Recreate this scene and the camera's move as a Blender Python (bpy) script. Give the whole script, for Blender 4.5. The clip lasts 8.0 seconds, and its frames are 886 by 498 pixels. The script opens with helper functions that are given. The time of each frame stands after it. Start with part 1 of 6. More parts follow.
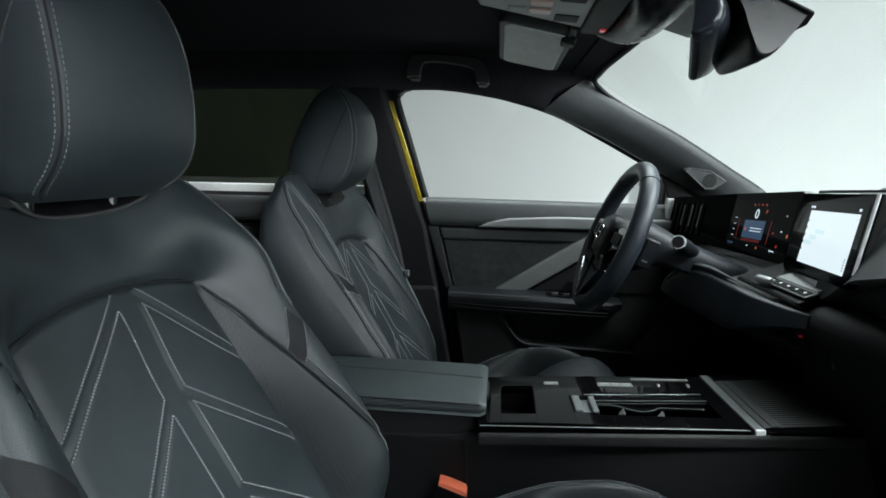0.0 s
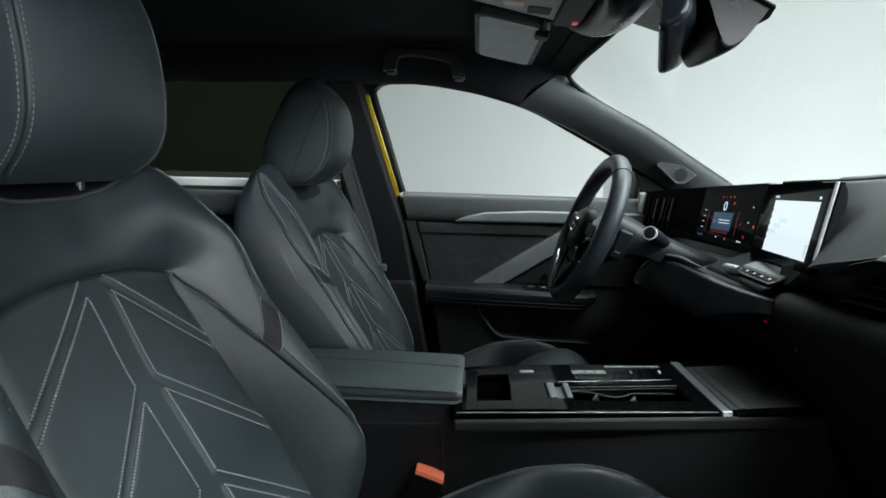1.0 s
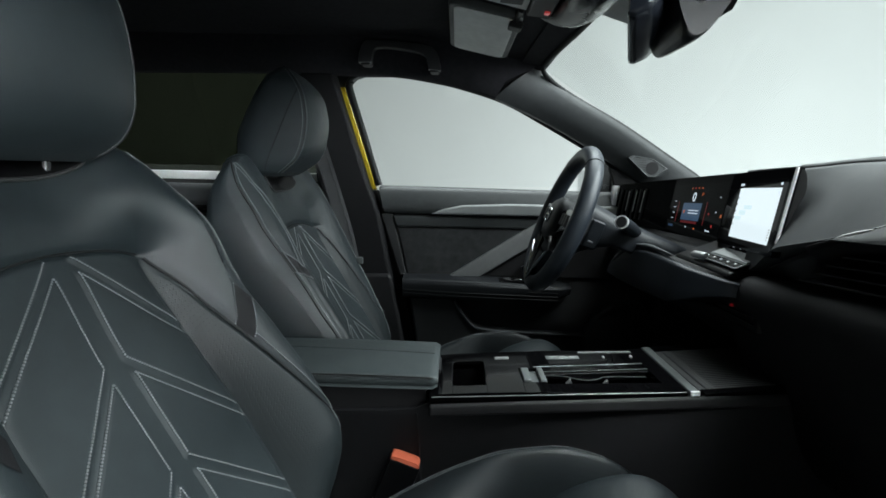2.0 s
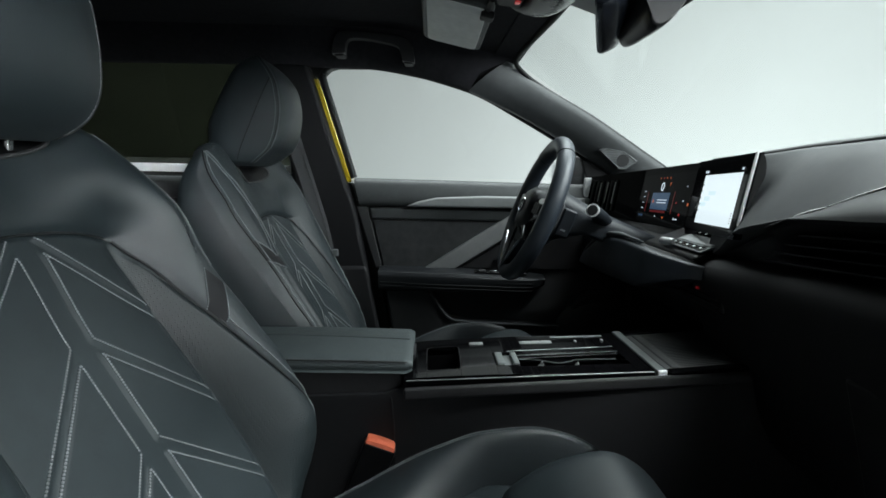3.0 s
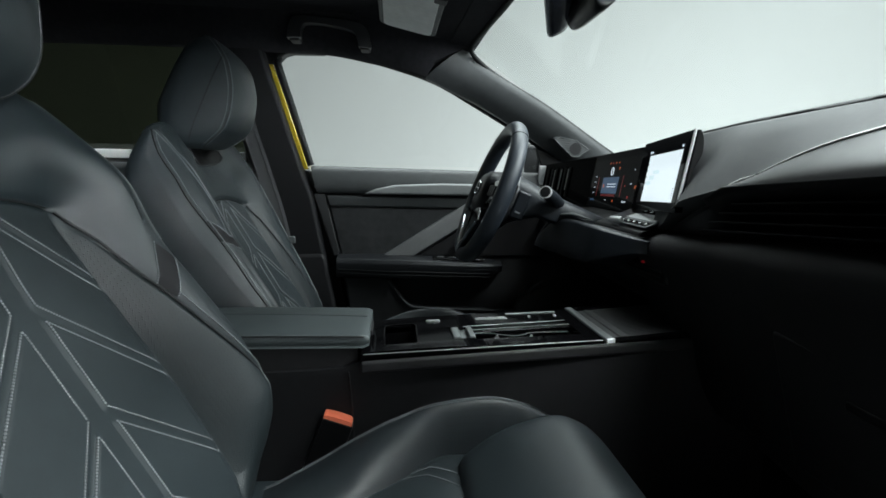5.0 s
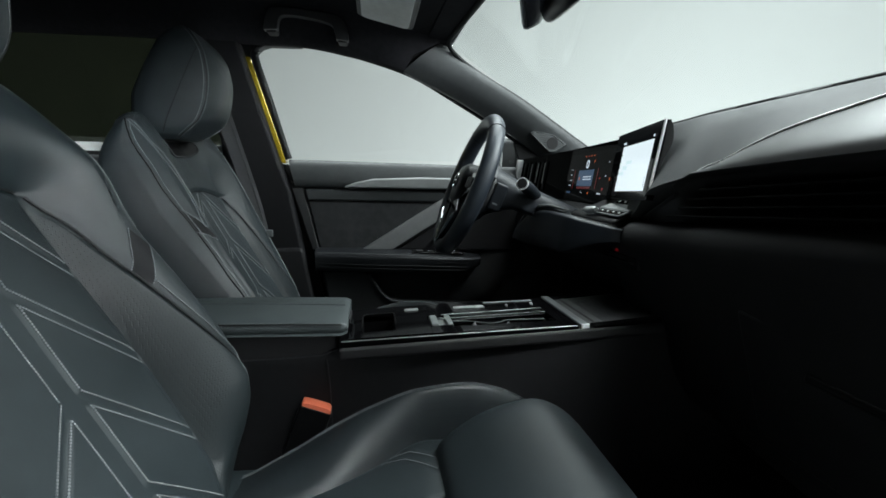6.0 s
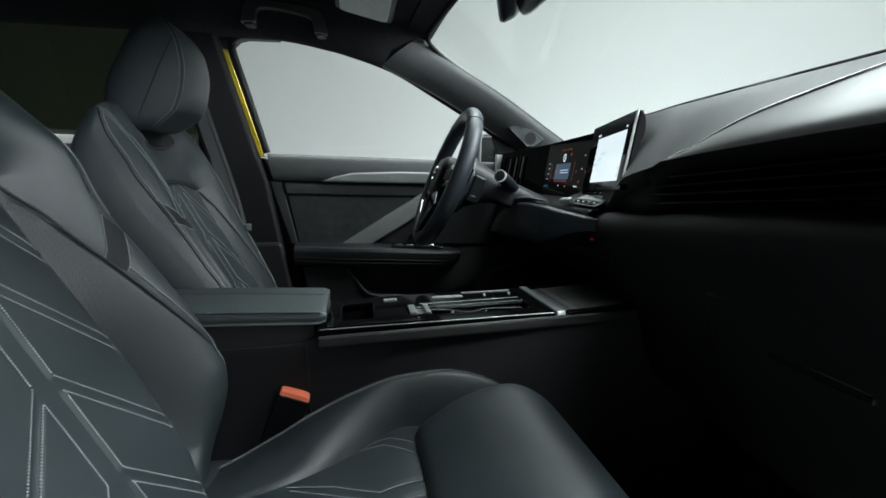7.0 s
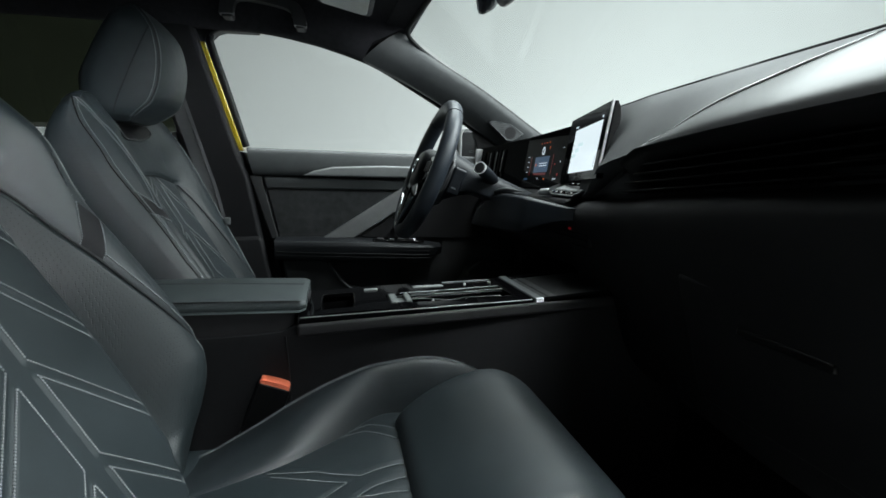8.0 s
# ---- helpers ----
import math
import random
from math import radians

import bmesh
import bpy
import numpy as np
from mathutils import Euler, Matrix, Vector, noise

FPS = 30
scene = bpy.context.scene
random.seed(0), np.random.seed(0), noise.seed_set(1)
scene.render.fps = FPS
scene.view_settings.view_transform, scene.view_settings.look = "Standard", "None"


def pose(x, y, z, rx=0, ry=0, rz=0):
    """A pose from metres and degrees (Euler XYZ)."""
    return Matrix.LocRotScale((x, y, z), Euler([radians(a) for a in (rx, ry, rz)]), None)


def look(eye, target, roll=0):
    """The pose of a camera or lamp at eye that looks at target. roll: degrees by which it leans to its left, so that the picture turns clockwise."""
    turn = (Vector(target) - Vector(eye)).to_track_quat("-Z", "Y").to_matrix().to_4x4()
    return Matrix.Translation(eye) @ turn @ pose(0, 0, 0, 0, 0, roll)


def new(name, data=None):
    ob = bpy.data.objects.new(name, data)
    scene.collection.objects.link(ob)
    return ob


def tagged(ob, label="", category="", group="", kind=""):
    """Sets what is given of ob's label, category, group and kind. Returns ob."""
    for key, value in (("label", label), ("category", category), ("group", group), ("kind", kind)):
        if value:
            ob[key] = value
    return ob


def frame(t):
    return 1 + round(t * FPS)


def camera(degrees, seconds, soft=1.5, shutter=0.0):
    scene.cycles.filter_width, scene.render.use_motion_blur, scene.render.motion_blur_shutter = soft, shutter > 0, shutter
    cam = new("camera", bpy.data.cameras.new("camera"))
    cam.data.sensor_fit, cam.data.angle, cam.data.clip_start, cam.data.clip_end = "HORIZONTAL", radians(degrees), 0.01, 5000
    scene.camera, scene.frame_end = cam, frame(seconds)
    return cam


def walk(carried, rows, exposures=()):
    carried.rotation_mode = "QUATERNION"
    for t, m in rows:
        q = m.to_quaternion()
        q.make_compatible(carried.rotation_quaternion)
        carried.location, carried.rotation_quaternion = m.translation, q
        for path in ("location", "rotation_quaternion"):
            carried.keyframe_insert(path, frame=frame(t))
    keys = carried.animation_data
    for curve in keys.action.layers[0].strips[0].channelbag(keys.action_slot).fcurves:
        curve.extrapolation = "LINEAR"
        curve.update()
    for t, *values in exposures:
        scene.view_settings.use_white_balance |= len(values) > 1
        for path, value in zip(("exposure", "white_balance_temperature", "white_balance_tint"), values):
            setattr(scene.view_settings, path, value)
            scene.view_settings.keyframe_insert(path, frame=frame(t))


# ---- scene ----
cam = camera(81.0, 8.0, soft=1.62)
PATH = [
    (0, (0.078, -0.843, 1.06), (-0.132, 1.122, 0.75), 1.0),
    (0.5, (0.08, -0.845, 1.052), (-0.088, 1.123, 0.743), 1.1),
    (1, (0.084, -0.85, 1.044), (-0.045, 1.122, 0.735), 1.1),
    (1.5, (0.087, -0.854, 1.034), (-0.002, 1.121, 0.727), 1.2),
    (3, (0.098, -0.87, 1.001), (0.137, 1.107, 0.696), 1.2),
    (3.5, (0.101, -0.875, 0.991), (0.18, 1.1, 0.687), 1.3),
    (4, (0.103, -0.881, 0.98), (0.223, 1.093, 0.679), 1.3),
    (4.5, (0.105, -0.885, 0.971), (0.258, 1.086, 0.671), 1.3),
    (6, (0.111, -0.902, 0.944), (0.373, 1.058, 0.646), 1.4),
    (6.5, (0.114, -0.908, 0.934), (0.411, 1.047, 0.639), 1.4),
    (7, (0.116, -0.914, 0.926), (0.448, 1.036, 0.631), 1.5),
    (7.5, (0.118, -0.92, 0.918), (0.482, 1.025, 0.622), 1.5),
    (8, (0.119, -0.925, 0.907), (0.517, 1.013, 0.615), 1.5),
]
walk(cam, [(t, look(eye, target, roll)) for t, eye, target, roll in PATH])

# ---- world and lights: a white photo studio with soft boxes and two added fill lamps ----
world = bpy.data.worlds.new("studio_air")
scene.world = world
world.use_nodes = True
world.node_tree.nodes["Background"].inputs[0].default_value = (0.80, 0.92, 0.98, 1)
world.node_tree.nodes["Background"].inputs[1].default_value = 0.19
scene.view_settings.exposure = 0.0


def soft_box(name, eye, target, w, h, watts, spread=180, colour=(0.905, 1.0, 1.01)):
    data = bpy.data.lights.new(name, "AREA")
    data.shape, data.size, data.size_y, data.energy, data.color = "RECTANGLE", w, h, watts, colour
    data.spread = math.radians(spread)
    ob = new(name, data)
    ob.matrix_world = look(eye, target)
    return ob


soft_box("front_soft_box", (3.6, -1.8, 1.75), (0.0, -0.1, 0.9), 2.6, 1.4, 54, 100)
# Unseen 22 degree lamp through the doorway, added to lift the head restraints.
soft_box("head_fill_lamp", (1.3, -2.6, 1.45), (-0.33, 0.10, 1.18), 0.9, 0.5, 2.7, 22, (0.935, 0.98, 1.01))
# Unseen narrow lamp, added to brighten the cushion and thigh pad.
soft_box("cushion_fill_lamp", (0.9, -2.0, 2.9), (0.45, -0.44, 0.5), 1.0, 0.8, 8, 36, (0.93, 1.0, 1.0))
soft_box("key_soft_box", (2.6, -0.5, 3.3), (0.1, -0.2, 0.8), 2.4, 2.0, 110, 110)
soft_box("overhead_soft_box", (0.6, 1.6, 4.0), (0.4, -0.2, 0.9), 3.0, 2.4, 118, 120)
soft_box("wall_wash_low", (2.6, 2.3, 0.30), (3.2, 4.4, 1.1), 3.2, 0.5, 40)
soft_box("wall_wash_high", (2.8, 1.2, 3.7), (3.0, 4.3, 1.2), 2.4, 1.0, 38, 118)


# ---- materials ----
def material(name, base, rough=0.5, metal=0.0, noise_scale=60.0, vary=0.15, bump=0.0, bump_scale=400.0,
             kind="noise", coat=0.0, rough_vary=0.08, sheen=0.0, spec=0.5):
    """Principled surface with two scales of colour change, uneven roughness and fine relief."""
    m = bpy.data.materials.new(name)
    m.use_nodes = True
    nt = m.node_tree
    b = nt.nodes["Principled BSDF"]
    co = nt.nodes.new("ShaderNodeTexCoord")
    big = nt.nodes.new("ShaderNodeTexNoise")
    big.inputs["Scale"].default_value = noise_scale * 0.12
    big.inputs["Detail"].default_value = 3
    small = nt.nodes.new("ShaderNodeTexNoise")
    small.inputs["Scale"].default_value = noise_scale
    small.inputs["Detail"].default_value = 4
    nt.links.new(co.outputs["Object"], big.inputs["Vector"])
    nt.links.new(co.outputs["Object"], small.inputs["Vector"])
    mixn = nt.nodes.new("ShaderNodeMath")
    mixn.operation = "ADD"
    nt.links.new(big.outputs["Fac"], mixn.inputs[0])
    nt.links.new(small.outputs["Fac"], mixn.inputs[1])
    ramp = nt.nodes.new("ShaderNodeMapRange")
    ramp.inputs["From Min"].default_value, ramp.inputs["From Max"].default_value = 0.6, 1.4
    nt.links.new(mixn.outputs[0], ramp.inputs["Value"])
    col = nt.nodes.new("ShaderNodeMix")
    col.data_type = "RGBA"
    col.inputs[6].default_value = (*[c * (1 - vary) for c in base], 1)
    col.inputs[7].default_value = (*[min(1, c * (1 + vary)) for c in base], 1)
    nt.links.new(ramp.outputs[0], col.inputs[0])
    nt.links.new(col.outputs[2], b.inputs["Base Color"])
    rr = nt.nodes.new("ShaderNodeMapRange")
    rr.inputs["From Min"].default_value, rr.inputs["From Max"].default_value = 0.3, 0.7
    rr.inputs["To Min"].default_value, rr.inputs["To Max"].default_value = max(0.0, rough - rough_vary), min(1.0, rough + rough_vary)
    nt.links.new(big.outputs["Fac"], rr.inputs["Value"])
    nt.links.new(rr.outputs[0], b.inputs["Roughness"])
    b.inputs["Metallic"].default_value = metal
    b.inputs["Coat Weight"].default_value = coat
    b.inputs["Coat Roughness"].default_value = 0.05
    b.inputs["Sheen Weight"].default_value = sheen
    b.inputs["Specular IOR Level"].default_value = spec
    if bump:
        if kind == "leather":
            t = nt.nodes.new("ShaderNodeTexVoronoi")
            t.feature = "DISTANCE_TO_EDGE"
            t.inputs["Scale"].default_value = bump_scale
            out = t.outputs["Distance"]
        elif kind == "dots":
            t = nt.nodes.new("ShaderNodeTexVoronoi")
            t.inputs["Randomness"].default_value = 0.0
            t.inputs["Scale"].default_value = bump_scale
            cut = nt.nodes.new("ShaderNodeMapRange")
            cut.inputs["From Min"].default_value, cut.inputs["From Max"].default_value = 0.12, 0.30
            nt.links.new(t.outputs["Distance"], cut.inputs["Value"])
            out = cut.outputs[0]
            hole = nt.nodes.new("ShaderNodeMix")
            hole.data_type = "RGBA"
            hole.inputs[6].default_value = (*[c * 0.15 for c in base], 1)
            nt.links.new(out, hole.inputs[0])
            nt.links.new(col.outputs[2], hole.inputs[7])
            nt.links.new(hole.outputs[2], b.inputs["Base Color"])
        else:
            t = nt.nodes.new("ShaderNodeTexNoise")
            t.inputs["Scale"].default_value = bump_scale
            t.inputs["Detail"].default_value = 4
            out = t.outputs["Fac"]
        nt.links.new(co.outputs["Object"], t.inputs["Vector"])
        if kind == "brushed":
            mp = nt.nodes.new("ShaderNodeMapping")
            mp.inputs["Scale"].default_value = (0.04, 1, 1)
            nt.links.new(co.outputs["Object"], mp.inputs["Vector"])
            nt.links.new(mp.outputs[0], t.inputs["Vector"])
        bp = nt.nodes.new("ShaderNodeBump")
        bp.inputs["Strength"].default_value = bump
        bp.inputs["Distance"].default_value = 0.001
        nt.links.new(out, bp.inputs["Height"])
        nt.links.new(bp.outputs[0], b.inputs["Normal"])
    return m


def glowing(name, colour, strength):
    m = bpy.data.materials.new(name)
    m.use_nodes = True
    b = m.node_tree.nodes["Principled BSDF"]
    b.inputs["Base Color"].default_value = (0.01, 0.01, 0.01, 1)
    b.inputs["Roughness"].default_value = 0.15
    b.inputs["Emission Color"].default_value = (*colour, 1)
    b.inputs["Emission Strength"].default_value = strength
    return m


def pane_glass(name, tint, gloss=0.06):
    m = bpy.data.materials.new(name)
    m.use_nodes = True
    nt = m.node_tree
    nt.nodes.remove(nt.nodes["Principled BSDF"])
    t = nt.nodes.new("ShaderNodeBsdfTransparent")
    t.inputs[0].default_value = (*tint, 1)
    g = nt.nodes.new("ShaderNodeBsdfGlossy")
    g.inputs["Roughness"].default_value = 0.02
    mix = nt.nodes.new("ShaderNodeMixShader")
    mix.inputs[0].default_value = gloss
    nt.links.new(t.outputs[0], mix.inputs[1])
    nt.links.new(g.outputs[0], mix.inputs[2])
    nt.links.new(mix.outputs[0], nt.nodes["Material Output"].inputs["Surface"])
    return m


LEATHER = material("black_leather", (0.0138, 0.0195, 0.0220), 0.47, 0, 45, 0.22, 0.30, 800, "leather", spec=0.45)
LEATHER_PERF = material("perforated_leather", (0.0125, 0.0166, 0.0189), 0.50, 0, 45, 0.2, 0.24, 380, "dots", spec=0.42)
# Darker, with coarser and deeper dots than the perforated leather of the cushion.
FLANK_PERF = material("darker_perforated_leather", (0.0083, 0.0130, 0.0147), 0.54, 0, 45, 0.2, 0.6, 300, "dots", spec=0.4)
WHEEL_LEATHER = material("smooth_wheel_leather", (0.022, 0.028, 0.036), 0.38, 0, 45, 0.2, 0.25, 900, "leather", spec=0.5)
ARM_LEATHER = material("grey_black_leather", (0.046, 0.056, 0.058), 0.46, 0, 45, 0.2, 0.35, 900, "leather", spec=0.42)
MID_GREY = material("mid_grey_plastic", (0.09, 0.10, 0.10), 0.42, 0, 60, 0.12, 0.1, 700, spec=0.45)
THREAD = material("grey_thread", (0.155, 0.168, 0.173), 0.7, 0, 300, 0.25)
HEAD_THREAD = material("dark_grey_thread", (0.10, 0.106, 0.11), 0.7, 0, 300, 0.25)
SUEDE = material("dark_suede", (0.024, 0.0255, 0.027), 0.92, 0, 40, 0.6, 0.5, 700, sheen=0.25, spec=0.2)
PLASTIC = material("grained_black_plastic", (0.022, 0.023, 0.024), 0.55, 0, 60, 0.2, 0.3, 700, "leather", spec=0.4)
PLASTIC_DARK = material("matte_black_plastic", (0.011, 0.011, 0.0122), 0.6, 0, 60, 0.25, 0.2, 600, spec=0.3)
SOFT = material("soft_touch_skin", (0.044, 0.048, 0.050), 0.50, 0, 50, 0.18, 0.3, 850, "leather", spec=0.42)
DOOR_SKIN = material("dark_door_skin", (0.031, 0.035, 0.036), 0.5, 0, 50, 0.2, 0.3, 850, "leather", spec=0.4)
COLUMN = material("satin_black_plastic", (0.0085, 0.0112, 0.0150), 0.42, 0, 50, 0.18, 0.2, 850, "leather", spec=0.32)
KNEE = material("black_stitched_skin", (0.012, 0.0134, 0.0155), 0.46, 0, 50, 0.18, 0.3, 850, "leather", spec=0.42)
HANDLE = material("satin_black_handle", (0.034, 0.035, 0.038), 0.38, 0, 60, 0.15, 0.1, 700, spec=0.5)
PIANO = material("gloss_black", (0.004, 0.004, 0.0045), 0.06, 0, 30, 0.2, coat=0.5, rough_vary=0.02)
DECK = material("black_console_lacquer", (0.002, 0.002, 0.0023), 0.045, 0, 30, 0.2, rough_vary=0.015, spec=0.14)
# Almost black: the shade inside wells and gaps is put into this colour.
WELL = material("shaded_black_liner", (0.0022, 0.0022, 0.0025), 0.35, 0, 30, 0.2, spec=0.2)
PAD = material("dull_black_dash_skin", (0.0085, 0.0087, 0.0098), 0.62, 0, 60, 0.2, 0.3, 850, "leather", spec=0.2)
TRIM_GREY = material("satin_grey_trim", (0.20, 0.21, 0.21), 0.5, 0.4, 60, 0.1, 0.15, 500, "brushed")
DIM_METAL = material("dark_satin_metal", (0.15, 0.165, 0.165), 0.38, 0.8, 60, 0.12, 0.2, 500, "brushed")
GLOSS_SATIN = material("satin_black_lacquer", (0.008, 0.008, 0.009), 0.36, 0, 30, 0.2, 0.05, 300, coat=0.0, rough_vary=0.03, spec=1.0)
SILVER = material("brushed_grey_metal", (0.42, 0.43, 0.43), 0.45, 0.85, 60, 0.12, 0.25, 500, "brushed")
CHROME = material("satin_chrome", (0.62, 0.63, 0.64), 0.16, 1.0, 60, 0.05)
FABRIC = material("black_headliner_cloth", (0.026, 0.026, 0.030), 0.95, 0, 80, 0.3, 0.4, 1500, spec=0.15)
GREY_PLASTIC = material("grey_roof_plastic", (0.42, 0.43, 0.425), 0.5, 0, 50, 0.1, 0.2, 700, spec=0.4)
SILL_GREY = material("pale_grey_sill", (0.80, 0.83, 0.82), 0.4, 0.0, 50, 0.08)
VISOR_CLOTH = material("light_grey_visor_cloth", (0.84, 0.86, 0.85), 0.8, 0, 60, 0.1, 0.3, 1200, spec=0.2)
CARPET = material("black_carpet", (0.026, 0.026, 0.029), 1.0, 0, 200, 0.4, 1.0, 900, spec=0.1)
YELLOW = material("yellow_car_paint", (0.40, 0.29, 0.012), 0.18, 0.15, 400, 0.06, coat=1.0)
RUBBER = material("black_rubber_seal", (0.009, 0.010, 0.0105), 0.6, 0, 60, 0.2, spec=0.3)
ORANGE = material("orange_red_button", (0.66, 0.15, 0.08), 0.35, 0, 40, 0.1)
MIRROR = material("mirror_silvering", (0.8, 0.82, 0.83), 0.02, 1.0, 20, 0.02, rough_vary=0.01)
STUDIO_DARK = material("grey_studio_paint", (0.24, 0.245, 0.245), 0.8, 0, 3, 0.05, 0.1, 40, spec=0.2)
STUDIO_FLOOR = material("pale_studio_floor_paint", (0.60, 0.605, 0.60), 0.7, 0, 3, 0.05, 0.1, 40, spec=0.3)
STUDIO_WHITE = material("matt_white_studio_paint", (0.745, 0.755, 0.745), 0.9, 0, 3, 0.02, 0.02, 40, spec=0.2)
STRAP = material("woven_black_belt", (0.023, 0.024, 0.026), 0.65, 0, 200, 0.25, 0.7, 900, "brushed", spec=0.3)
RIBBED = material("dark_rubber_mat", (0.030, 0.032, 0.033), 0.5, 0, 60, 0.15, spec=0.4)
GLASS_CLEAR = pane_glass("clear_glass", (0.95, 0.965, 0.96), 0.045)
GLASS_DARK = pane_glass("privacy_glass", (0.155, 0.168, 0.135), 0.03)
PANEL_GLASS = material("anti_glare_black_glass", (0.0016, 0.0016, 0.002), 0.05, 0, 20, 0.1, rough_vary=0.01, spec=0.06)
BRIGHT = material("satin_bright_metal", (0.82, 0.83, 0.84), 0.30, 0.2, 60, 0.06)
SCREEN = material("black_display_glass", (0.0015, 0.0015, 0.002), 0.05, 0, 20, 0.1, rough_vary=0.01, spec=0.08)
MIRROR_SHELL = material("satin_black_shell", (0.010, 0.012, 0.016), 0.22, 0, 30, 0.15, rough_vary=0.03, spec=0.3)
COVER = material("smooth_black_cover", (0.0045, 0.005, 0.0058), 0.30, 0, 50, 0.15, 0.05, 500, spec=0.35)
LAMP_LENS = material("pink_white_lens", (0.72, 0.50, 0.45), 0.3, 0, 40, 0.06)
LIT_MAP = glowing("lit_map_display", (0.70, 0.82, 0.87), 1.08)
LIT_BLUE = glowing("lit_blue_message", (0.07, 0.15, 0.28), 0.36)
LIT_WHITE = glowing("lit_white_sign", (0.75, 0.88, 1.0), 0.9)
LIT_RED = glowing("lit_red_sign", (0.9, 0.05, 0.05), 0.25)
LIT_ORANGE = glowing("lit_orange_sign", (1.0, 0.22, 0.05), 0.4)
LIT_CYAN = glowing("lit_pale_route", (0.60, 0.79, 0.83), 1.02)
LIT_DEEP = glowing("lit_dim_red", (0.30, 0.01, 0.015), 0.22)


# ---- mesh helpers ----
def thing(name, label, category, kind="", group="", at=(0, 0, 0)):
    ob = new(name)
    ob.location = at
    ob.empty_display_size = 0.05
    return tagged(ob, label, category, group, kind)


def flat_faces(me):
    """Smooth shading in which large faces stay flat: normals weighted by area, within 60 degrees."""
    me.shade_smooth()
    if len(me.polygons) > 6000:
        return
    around = [[] for _ in me.vertices]
    faces = [(p.normal.copy(), p.area) for p in me.polygons]
    for p in me.polygons:
        for v in p.vertices:
            around[v].append(p.index)
    out = []
    for p in me.polygons:
        n0 = faces[p.index][0]
        for v in p.vertices:
            n = Vector((0, 0, 0))
            for q in around[v]:
                n1, a1 = faces[q]
                if n0.dot(n1) > 0.5:
                    n += n1 * a1
            out.append(n.normalized() if n.length > 1e-12 else n0)
    me.normals_split_custom_set(out)


def part(name, bm, mat, parent=None, label="", smooth=True, kind=""):
    me = bpy.data.meshes.new(name)
    bmesh.ops.recalc_face_normals(bm, faces=bm.faces)
    bm.to_mesh(me)
    bm.free()
    me.materials.append(mat)
    if smooth:
        flat_faces(me)
    ob = new(name, me)
    if parent is not None:
        ob.parent = parent
        up = parent
        off = Vector((0, 0, 0))
        while up is not None:
            off += up.location
            up = up.parent
        me.transform(Matrix.Translation(-off))
    if label:
        ob["label"] = label
    if kind:
        ob["kind"] = kind
    return ob


def raw_part(name, verts, faces, mat, parent=None, label="", smooth=True, kind=""):
    me = bpy.data.meshes.new(name)
    me.from_pydata([tuple(v) for v in verts], [], faces)
    me.materials.append(mat)
    if smooth:
        me.shade_smooth()
    ob = new(name, me)
    if parent is not None:
        ob.parent = parent
        me.transform(Matrix.Translation(-parent.location))
    if label:
        ob["label"] = label
    if kind:
        ob["kind"] = kind
    return ob


def bevel(bm, width, segments=2, angle=30):
    edges = [e for e in bm.edges if len(e.link_faces) == 2 and e.calc_face_angle(0) > radians(angle)]
    if edges and width > 0:
        bmesh.ops.bevel(bm, geom=edges, offset=width, segments=segments, profile=0.5, affect="EDGES", clamp_overlap=True)
    return bm


def box(lo, hi, r=0.004, seg=2, m=None):
    bm = bmesh.new()
    bmesh.ops.create_cube(bm, size=1)
    for v in bm.verts:
        for i in range(3):
            v.co[i] = lo[i] if v.co[i] < 0 else hi[i]
    bevel(bm, r, seg)
    if m is not None:
        bmesh.ops.transform(bm, matrix=m, verts=bm.verts)
    return bm


def prism(outline, a, b, axis="y", r=0.003, seg=2, slant=None):
    """An outline of two coordinates, drawn out along one axis from a to b. slant(p) moves a finished point."""
    def lay(p, d):
        return {"y": (p[0], d, p[1]), "x": (d, p[0], p[1]), "z": (p[0], p[1], d)}[axis]
    bm = bmesh.new()
    lo = [bm.verts.new(lay(p, a)) for p in outline]
    hi = [bm.verts.new(lay(p, b)) for p in outline]
    n = len(outline)
    bm.faces.new(lo)
    bm.faces.new(hi[::-1])
    for i in range(n):
        bm.faces.new((lo[i], hi[i], hi[(i + 1) % n], lo[(i + 1) % n]))
    bmesh.ops.recalc_face_normals(bm, faces=bm.faces)
    bevel(bm, r, seg)
    if slant:
        for v in bm.verts:
            v.co = slant(v.co)
    return bm


def smooth_line(points, n=8, closed=False):
    """Points along a rounded line through the given ones."""
    pts = [Vector(p) for p in points]
    out = []
    count = len(pts) if closed else len(pts) - 1
    for i in range(count):
        if closed:
            p0, p1, p2, p3 = pts[i - 1], pts[i], pts[(i + 1) % len(pts)], pts[(i + 2) % len(pts)]
        else:
            p0, p1, p2, p3 = pts[max(i - 1, 0)], pts[i], pts[i + 1], pts[min(i + 2, len(pts) - 1)]
        for k in range(n):
            t = k / n
            out.append(0.5 * ((2 * p1) + (p2 - p0) * t + (2 * p0 - 5 * p1 + 4 * p2 - p3) * t * t + (3 * p1 - p0 - 3 * p2 + p3) * t ** 3))
    if not closed:
        out.append(pts[-1])
    return out


def loft(rings, closed=True, caps=True):
    bm = bmesh.new()
    rows = [[bm.verts.new(p) for p in ring] for ring in rings]
    n = len(rows[0])
    for a, b in zip(rows, rows[1:]):
        for i in range(n if closed else n - 1):
            j = (i + 1) % n
            bm.faces.new((a[i], a[j], b[j], b[i]))
    if caps and closed:
        bm.faces.new(rows[0][::-1])
        bm.faces.new(rows[-1])
    return bm


